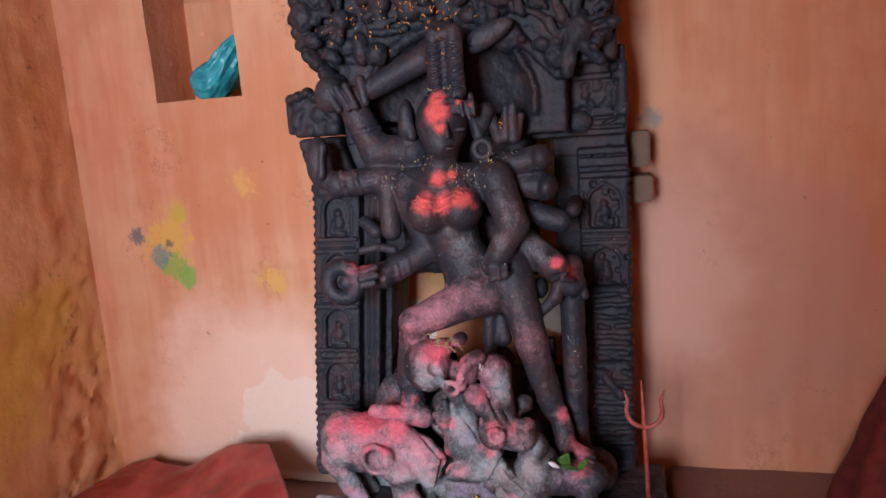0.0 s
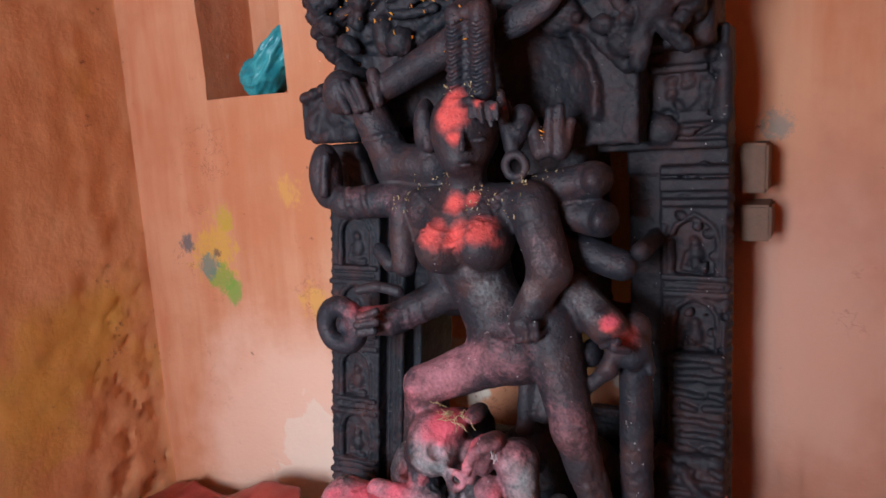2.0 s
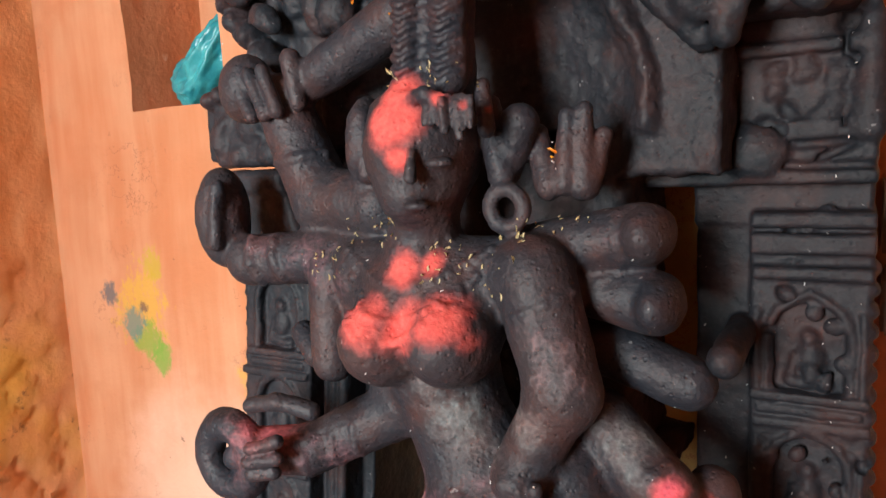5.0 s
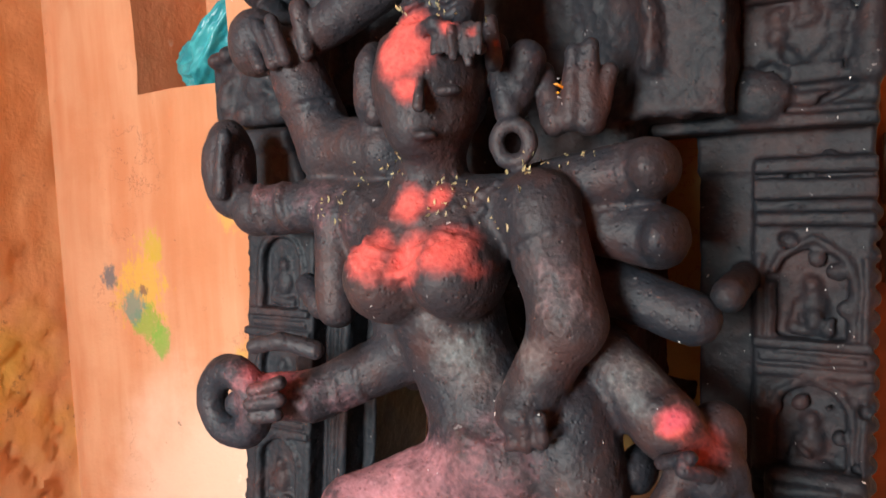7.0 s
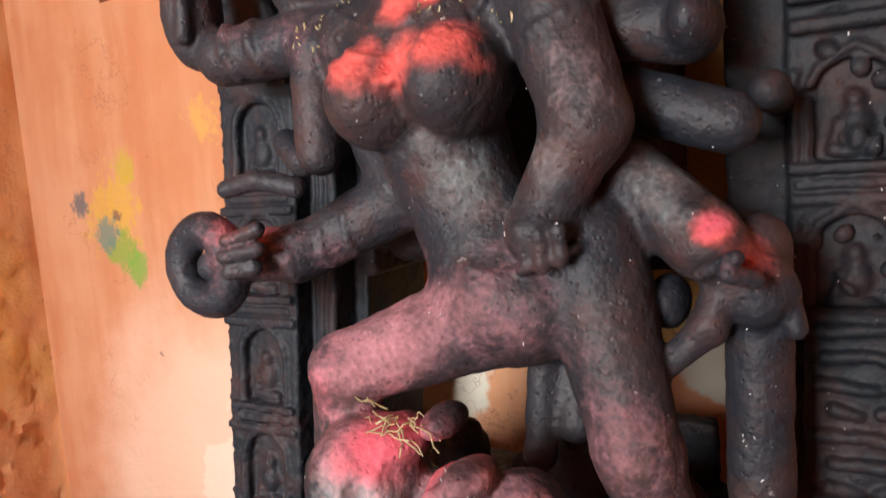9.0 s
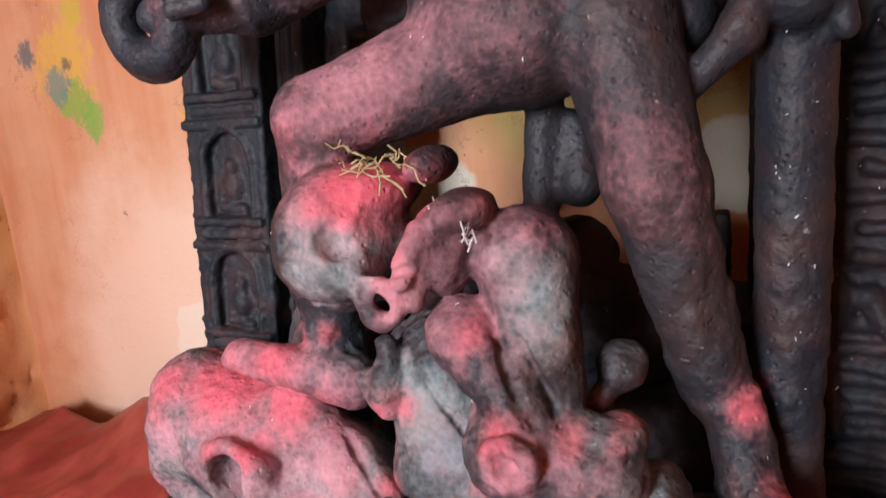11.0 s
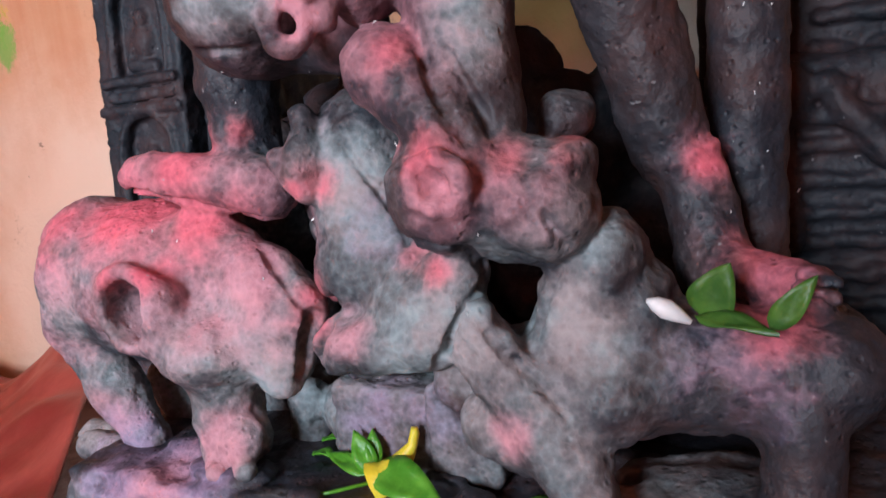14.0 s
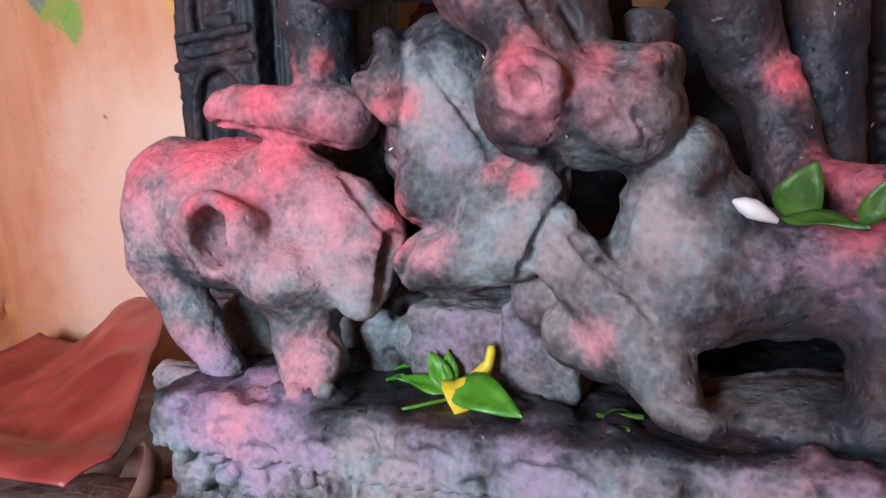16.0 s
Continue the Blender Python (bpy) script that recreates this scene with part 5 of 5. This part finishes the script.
# carved end of the block
for z, r in ((0.15, 0.020), (0.115, 0.022), (0.07, 0.024)):
    s.ball((-0.676, 1.36, z), (r * 0.7, r, r), k=0.004)
    s.ball((-0.676, 1.43, z), (r * 0.7, r, r), k=0.004)
    s.ball((-0.678, 1.50, z), (r * 0.7, r, r), k=0.004)
s.limb((-0.262, 1.325, 0.02), (-0.262, 1.33, 0.23), 0.0035, 0.0035, 0.002, True)
pedestal = thing("stone_pedestal", "carved dark stone pedestal smeared with purple powder", "pedestal", (-0.35, 1.45, 0.02))
stone_part("pedestal_block", s, STONE, pedestal, seed=61, rough=0.0018, low=0.16,
           dusts=[("pink", (-0.594, 1.34, 0.205), 0.035, 0.9), ("pink", (-0.60, 1.33, 0.20), 0.05, 0.7), ("violet", (-0.60, 1.33, 0.20), 0.075, 1.2), ("violet", (-0.66, 1.38, 0.20), 0.08, 0.55), ("violet", (-0.40, 1.31, 0.16), 0.2, 0.30),
                  ("violet", (-0.15, 1.31, 0.16), 0.2, 0.35), ("pink", (-0.2, 1.31, 0.2), 0.1, 0.35), *[("violet", (-0.66 + 0.06 * i, 1.325, 0.19), 0.045, 0.45 + 0.2 * (i % 3)) for i in range(11)], *[("grey", (-0.66 + 0.06 * i, 1.318, 0.165), 0.055, 0.75 + 0.2 * (i % 2)) for i in range(11)]])

# ---- bricks beside the stele ----
for z0, z1, x1 in ((0.892, 0.972, -0.036), (0.812, 0.872, -0.030)):
    ob = part("brick", box(bmesh.new(), (-0.078, 1.722, z0), (x1, 1.83, z1), 0.004), BRICK)
    tagged(ob, "bare brown clay brick wedged between stele and wall", "brick", "bricks beside the stele")

# ---- materials of the small things ----
def plain(name, a, b, rough, scale=40, bump=0.3, depth=0.002, clear=0.0):
    k = Mat(name, rough)
    m = k.done(k.mix(k.ramp(k.noise(scale, 5), 0.35, 0.65), a, b), k.bump(k.noise(scale * 3, 4), bump, depth))
    k.b.inputs["Coat Weight"].default_value = clear
    return m


VINYL = plain("red_vinyl_sheet", (0.27, 0.034, 0.030), (0.43, 0.085, 0.068), 0.36, 9, 0.3, 0.004)
BAG = plain("turquoise_plastic", (0.015, 0.27, 0.33), (0.05, 0.42, 0.46), 0.28, 30)
LEAF = plain("fresh_green_leaf", (0.07, 0.26, 0.015), (0.13, 0.38, 0.03), 0.35, 60)
LEAF_DARK = plain("dark_green_leaf", (0.036, 0.105, 0.014), (0.075, 0.17, 0.022), 0.4, 60)
YELLOW = plain("yellow_petal", (0.75, 0.55, 0.02), (0.80, 0.68, 0.05), 0.45, 80)
WHITE = plain("white_petal", (0.78, 0.78, 0.76), (0.85, 0.85, 0.83), 0.5, 80)
ORANGE = plain("marigold_petal", (0.75, 0.20, 0.01), (0.80, 0.36, 0.03), 0.6, 80)
STRAW = plain("dry_straw", (0.42, 0.33, 0.15), (0.60, 0.52, 0.30), 0.7, 90)
THREAD = plain("white_thread", (0.60, 0.52, 0.52), (0.75, 0.70, 0.70), 0.8, 90)
RED_IRON = plain("red_painted_iron", (0.36, 0.06, 0.04), (0.50, 0.13, 0.09), 0.5, 50)
EARTH = plain("dusty_brown_earth", (0.22, 0.13, 0.10), (0.38, 0.25, 0.20), 0.9, 26, 0.6, 0.006)
CLAY = plain("brown_clay", (0.16, 0.075, 0.055), (0.24, 0.12, 0.09), 0.8, 30)


def tube(bm, points, radii, sides=8):
    """A round, tapering bar along the points, closed at both ends."""
    rings = []
    pts = [Vector(p) for p in points]
    for i, p in enumerate(pts):
        d = (pts[min(i + 1, len(pts) - 1)] - pts[max(i - 1, 0)]).normalized()
        side = d.cross(Vector((0.3, 0.9, 0.2))).normalized()
        other = d.cross(side)
        r = radii[i] if isinstance(radii, (list, tuple)) else radii
        rings.append([bm.verts.new(p + r * (side * math.cos(a) + other * math.sin(a))) for a in (2 * math.pi * j / sides for j in range(sides))])
    for a, b in zip(rings, rings[1:]):
        for j in range(sides):
            bm.faces.new((a[j], a[(j + 1) % sides], b[(j + 1) % sides], b[j]))
    bm.faces.new(rings[0][::-1]), bm.faces.new(rings[-1])
    bmesh.ops.recalc_face_normals(bm, faces=bm.faces)
    return bm


def leaf(name, material, parent, base, tip, width, up=(0, 0, 1), curl=0.3, label=""):
    """A pointed leaf with a folded midrib and a little thickness."""
    a, b = Vector(base), Vector(tip)
    way = b - a
    side = way.cross(Vector(up)).normalized()
    nrm = side.cross(way).normalized()
    bm = bmesh.new()
    n = 9
    tops, lows = [], []
    for i in range(n + 1):
        t = i / n
        w = width * 0.5 * math.sin(math.pi * min(1, t ** 0.75)) ** 0.8 * (1 - 0.25 * t) + 0.0003
        mid = a + way * t + nrm * curl * way.length * t * (1 - t)
        row = [mid + side * w * u + nrm * (0.22 * w * abs(u) + 0.0012 * math.sin(9 * t + 3 * u)) for u in (-1, -0.5, 0, 0.5, 1)]
        tops.append([bm.verts.new(p + nrm * 0.0005) for p in row])
        lows.append([bm.verts.new(p - nrm * 0.0005) for p in row])
    for grid in (tops, lows):
        for p, q in zip(grid, grid[1:]):
            for j in range(4):
                bm.faces.new((p[j], p[j + 1], q[j + 1], q[j]))
    for p, q, r, t in zip(tops, tops[1:], lows, lows[1:]):
        bm.faces.new((p[0], q[0], t[0], r[0])), bm.faces.new((p[4], q[4], t[4], r[4]))
    bmesh.ops.recalc_face_normals(bm, faces=bm.faces)
    return part(name, bm, material, parent, label, smooth=True)


# ---- the offering on the pedestal ----
offering = thing("flower_offering", "yellow trumpet flower with fresh green leaves on the pedestal", "flower", (-0.42, 1.375, 0.219))
bm = bmesh.new()
tube(bm, [(-0.428, 1.366, 0.222), (-0.420, 1.370, 0.226), (-0.412, 1.373, 0.234), (-0.408, 1.375, 0.240), (-0.403, 1.377, 0.248), (-0.401, 1.378, 0.256), (-0.401, 1.378, 0.2595)], [0.016, 0.012, 0.0085, 0.0062, 0.0034, 0.0032, 0.0022], 10)
part("flower", bm, YELLOW, offering, "yellow trumpet-shaped flower", smooth=True)
leaf("leaf", LEAF, offering, (-0.428, 1.368, 0.233), (-0.372, 1.352, 0.223), 0.030, (0, -0.6, 0.8), 0.35)
leaf("leaf", LEAF, offering, (-0.432, 1.370, 0.227), (-0.449, 1.380, 0.252), 0.017, (0.4, -0.8, 0.3), 0.15)
leaf("leaf", LEAF, offering, (-0.432, 1.372, 0.229), (-0.437, 1.385, 0.252), 0.013, (0.5, -0.8, 0.2), 0.15)
leaf("leaf", LEAF, offering, (-0.436, 1.370, 0.226), (-0.478, 1.385, 0.230), 0.014, (0, -0.4, 0.9), 0.1)
part("stalk", tube(bmesh.new(), [(-0.430, 1.362, 0.225), (-0.452, 1.350, 0.222), (-0.474, 1.338, 0.220)], 0.0014, 6), LEAF, offering, smooth=True)
for base, tip, w in (((-0.505, 1.42, 0.220), (-0.475, 1.415, 0.225), 0.016), ((-0.50, 1.40, 0.219), (-0.475, 1.392, 0.223), 0.012), ((-0.545, 1.375, 0.220), (-0.575, 1.365, 0.222), 0.008),
                     ((-0.33, 1.37, 0.221), (-0.30, 1.365, 0.225), 0.012), ((-0.325, 1.36, 0.221), (-0.305, 1.35, 0.223), 0.010)):
    tagged(leaf("loose_leaf", LEAF if base[0] < -0.4 else LEAF_DARK, None, base, tip, w, curl=0.2), "small loose green leaf on the pedestal", "leaf", "loose leaves")

sprig = thing("leaf_sprig", "sprig of green leaves with a white flower on the beast's back", "leaf", (-0.21, 1.375, 0.345))
leaf("leaf", LEAF_DARK, sprig, (-0.222, 1.372, 0.342), (-0.208, 1.364, 0.372), 0.026, (0, -1, 0.2), 0.1)
leaf("leaf", LEAF_DARK, sprig, (-0.225, 1.368, 0.343), (-0.186, 1.352, 0.340), 0.013, (0, -0.5, 0.9), 0.15)
leaf("leaf", LEAF_DARK, sprig, (-0.190, 1.360, 0.340), (-0.170, 1.356, 0.368), 0.014, (0, -1, 0.2), 0.1)
part("flower", tube(bmesh.new(), [(-0.226, 1.358, 0.343), (-0.233, 1.358, 0.347), (-0.238, 1.357, 0.350), (-0.243, 1.356, 0.353), (-0.247, 1.355, 0.355)], [0.0015, 0.0042, 0.0054, 0.0040, 0.0010], 12), WHITE, sprig, "white flower bud", smooth=True)

# ---- red sheet heaped beside the pedestal ----
SHEET_EDGE = ((-0.825, 1.335, 0.108), (-0.808, 1.380, 0.130), (-0.870, 1.460, 0.138), (-0.950, 1.565, 0.155), (-1.050, 1.690, 0.192))


def sheet_point(u, v):
    """u runs from the side wall to the free edge, v from the front hem to the top."""
    n = min(int(v * 4), 3)
    edge = Vector(SHEET_EDGE[n]).lerp(Vector(SHEET_EDGE[n + 1]), v * 4 - n)
    p = Vector((-1.632, 1.29 + 0.49 * v, 0.055 - 0.015 * v)).lerp(edge, u)
    loose = min(1, 6 * (1 - u) + 0.25)
    p.z += loose * (0.010 * noise.noise((p.x * 9, p.y * 6, 3)) + 0.016 * abs(noise.noise((p.x * 3 + p.y * 9, p.y * 12, 8))) - 0.006 * abs(noise.noise((p.x * 12 - p.y * 9, p.y * 9, 2))))
    p.z += 0.012 * math.sin(math.pi * v) * math.sin(7 * v + 2.5 * u) * u
    p.z -= 0.018 * math.sin(math.pi * v) * math.sin(math.pi * u)
    p.z += v * (0.014 * math.sin(3 * math.pi * u) - 0.012 * math.sin(math.pi * u))
    fold = noise.noise((p.x * 5 + p.y * 3, p.y * 5 - p.x * 2, 4))
    p.z += loose * 0.010 * (0.25 - min(0.25, abs(fold))) / 0.25 * min(1, 4 * u)
    return p


bm = bmesh.new()
nx, ny = 70, 48
rows = [[bm.verts.new(sheet_point(i / nx, j / ny)) for j in range(ny + 1)] for i in range(nx + 1)]
for a, b in zip(rows, rows[1:]):
    for j in range(ny):
        bm.faces.new((a[j], b[j], b[j + 1], a[j + 1]))
cloth = part("vinyl_sheet", bm, VINYL, smooth=True)
solid = cloth.modifiers.new("thickness", "SOLIDIFY")
solid.thickness = 0.003
tagged(cloth, "crumpled red vinyl sheet heaped on the floor by the wall", "sheet")

# heap under the sheet, and a small clay bowl
bm = bmesh.new()
bmesh.ops.create_uvsphere(bm, u_segments=24, v_segments=12, radius=1, matrix=Matrix.Translation((-1.18, 1.58, 0.015)) @ Matrix.Diagonal((0.36, 0.13, 0.040, 1)))
for v in bm.verts:
    v.co += 0.012 * noise.noise_vector(v.co * 9)
bmesh.ops.create_uvsphere(bm, u_segments=28, v_segments=14, radius=1, matrix=Matrix.Translation((-0.84, 1.31, 0.02)) @ Matrix.Diagonal((0.20, 0.16, 0.074, 1)))
for v in bm.verts:
    v.co.z += 0.006 * noise.noise(v.co * 30)
tagged(part("packed_earth", bm, EARTH, smooth=True), "low mounds of brown earth beside and under the red sheet", "mound")
bm = bmesh.new()
prof = [(0.0, 0.0), (0.016, 0.0), (0.030, 0.012), (0.036, 0.030), (0.033, 0.030), (0.027, 0.014), (0.014, 0.005), (0.0, 0.005)]
for i in range(20):
    for (r0, z0), (r1, z1) in zip(prof, prof[1:]):
        a, b = 2 * math.pi * i / 20, 2 * math.pi * (i + 1) / 20
        q = [(r0 * math.cos(a), r0 * math.sin(a), z0), (r0 * math.cos(b), r0 * math.sin(b), z0), (r1 * math.cos(b), r1 * math.sin(b), z1), (r1 * math.cos(a), r1 * math.sin(a), z1)]
        q = [p for n, p in enumerate(q) if p not in q[:n]]
        if len(q) > 2:
            bm.faces.new([bm.verts.new(p) for p in q])
bmesh.ops.remove_doubles(bm, verts=bm.verts, dist=1e-5)
bmesh.ops.recalc_face_normals(bm, faces=bm.faces)
bowl = part("clay_bowl", bm, CLAY, smooth=True)
bowl.matrix_basis = pose(-0.800, 1.415, 0.075, 55, 0, -35)
tagged(bowl, "small brown clay bowl tipped against the pedestal", "bowl")

# ---- cloth bundle in the far corner ----
CLOTH = plain("dark_red_cloth", (0.10, 0.010, 0.010), (0.17, 0.022, 0.018), 0.85, 30, 0.5, 0.004)
bm = bmesh.new()
rings = []
for j in range(13):
    t = j / 12
    spread = 0.145 * (1 - t) ** 0.8 + 0.03
    ring = []
    for i in range(48):
        a = 2 * math.pi * i / 48
        r = spread * (1 + 0.10 * (1 - t) * math.sin(9 * a + 2 * t) + 0.06 * noise.noise((3 * math.cos(a), 3 * math.sin(a), 4 * t)))
        ring.append(bm.verts.new((0.465 + r * math.cos(a) * 0.8, 1.62 + r * math.sin(a), 0.128 + 0.36 * t)))
    rings.append(ring)
for a, b in zip(rings, rings[1:]):
    for i in range(48):
        bm.faces.new((a[i], a[(i + 1) % 48], b[(i + 1) % 48], b[i]))
bm.faces.new(rings[0][::-1]), bm.faces.new(rings[-1])
tagged(part("cloth_bundle", bm, CLOTH, smooth=True), "dark red cloth bundle gathered on the low ledge", "cloth")

# ---- plastic bag in the niche ----
bm = bmesh.new()
bmesh.ops.create_icosphere(bm, subdivisions=5, radius=1)
for v in bm.verts:
    c = v.co.copy()
    ridge = sum((1 - abs(noise.noise(c * f + Vector((f, 3, 1))))) * w for f, w in ((1.6, 0.34), (3.3, 0.17), (7.0, 0.07)))
    v.co = Vector((c.x * 0.088, c.y * 0.07, c.z * 0.060)) * (0.55 + ridge)
    v.co.z += max(0, v.co.x + 0.02) * 0.95
    v.co += Vector((-1.172, 1.885, 1.175))
    v.co.z = max(v.co.z, 1.131)
    v.co.x = min(v.co.x, -1.086)
tagged(part("plastic_bag", bm, BAG, smooth=True), "crumpled turquoise plastic bag in the wall niche", "bag")

# ---- iron trident beside the stele ----
trident = thing("iron_trident", "small red painted iron trident leaning beside the stele", "trident", (-0.065, 1.49, 0.2))
part("shaft", tube(bmesh.new(), [(-0.058, 1.485, 0.205), (-0.064, 1.49, 0.40), (-0.068, 1.492, 0.475)], [0.005, 0.005, 0.0015]), RED_IRON, trident, smooth=True)
for sx in (-1, 1):
    pts = [(-0.063 + sx * 0.036 * math.sin(a), 1.488, 0.412 - 0.036 * math.cos(a) + (0.030 if a > 1.7 else 0) * (a - 1.7)) for a in (0, 0.4, 0.8, 1.2, 1.6, 2.0)]
    pts.append((-0.063 + sx * 0.040, 1.485, 0.458))
    part("prong", tube(bmesh.new(), pts, [0.005, 0.005, 0.005, 0.005, 0.0048, 0.004, 0.001]), RED_IRON, trident, smooth=True)

# ---- threads, straw and petals left by worshippers ----
def strand(bm, a, b, wander, count, r, seed):
    rnd = random.Random(seed)
    pts = []
    for i in range(count):
        t = i / (count - 1)
        pts.append(Vector(a).lerp(Vector(b), t) + Vector([rnd.uniform(-wander, wander) for _ in range(3)]))
    tube(bm, pts, r, 5)


bm = bmesh.new()
for i in range(5):
    strand(bm, (-0.388, 1.345, 0.572), (-0.362, 1.338, 0.550), 0.006, 9, 0.0007, i)
tagged(part("white_thread", bm, THREAD, smooth=True), "tangled white thread on the crouching figure's shoulder", "thread")
bm = bmesh.new()
for i in range(30):
    rnd = random.Random(40 + i)
    a = (rnd.uniform(-0.475, -0.42), rnd.uniform(1.36, 1.39), rnd.uniform(0.585, 0.60))
    strand(bm, a, (a[0] + rnd.uniform(-0.03, 0.03), a[1] - 0.01, a[2] + rnd.uniform(-0.02, 0.012)), 0.003, 5, 0.0006, 60 + i)
tagged(part("straw", bm, STRAW), "wisps of dry straw on the crouching figure's head", "straw", kind="stuff")


def petals(name, material, label, spots, seed, size):
    """Small curled flakes, strewn about the spots (place, spread, count)."""
    rnd = random.Random(seed)
    bm = bmesh.new()
    for place, spread, count in spots:
        for _ in range(count):
            p = Vector([c + rnd.gauss(0, w) for c, w in zip(place, spread)])
            r = size * rnd.uniform(0.6, 1.5)
            turn = Euler((rnd.uniform(0, 6), rnd.uniform(0, 6), rnd.uniform(0, 6))).to_matrix()
            ring = [bm.verts.new(p + turn @ Vector((r * math.cos(a), 0.35 * r * math.sin(a), 0.25 * r * math.cos(2 * a)))) for a in (0, 1.05, 2.1, 3.14, 4.2, 5.25)]
            tip = bm.verts.new(p + turn @ Vector((0, 0, 0.18 * r)))
            for i in range(6):
                bm.faces.new((ring[i], ring[(i + 1) % 6], tip))
            bm.faces.new(ring[::-1])
    return tagged(part(name, bm, material), label, "petals", kind="stuff")


petals("marigold_petals", ORANGE, "orange marigold petals caught on the carved stone", [((-0.45, 1.500, 1.25), (0.05, 0.010, 0.03), 70), ((-0.43, 1.432, 1.16), (0.015, 0.004, 0.02), 12), ((-0.60, 1.508, 1.24), (0.07, 0.008, 0.04), 34),
        ((-0.322, 1.478, 1.00), (0.003, 0.003, 0.012), 16), ], 3, 0.0038)
petals("straw_shreds", STRAW, "golden shreds of straw and petals on shoulders and necklaces", SHREDS, 5, 0.0030)
petals("rice_grains", WHITE, "pale rice grains and petal bits stuck on the stone", FLECKS + [
        ((-0.322, 1.476, 0.995), (0.003, 0.003, 0.010), 20), ((-0.55, 1.51, 1.2), (0.1, 0.008, 0.06), 14)], 8, 0.0017)

# ---- low ledge along the back wall ----
tagged(part("ledge", box(bmesh.new(), (0.0, 1.40, GROUND - 0.002), (RIGHT + 0.01, BACK + 0.01, 0.128), 0.006), FLOOR), "low cement ledge at the foot of the wall", "ledge", kind="structure")
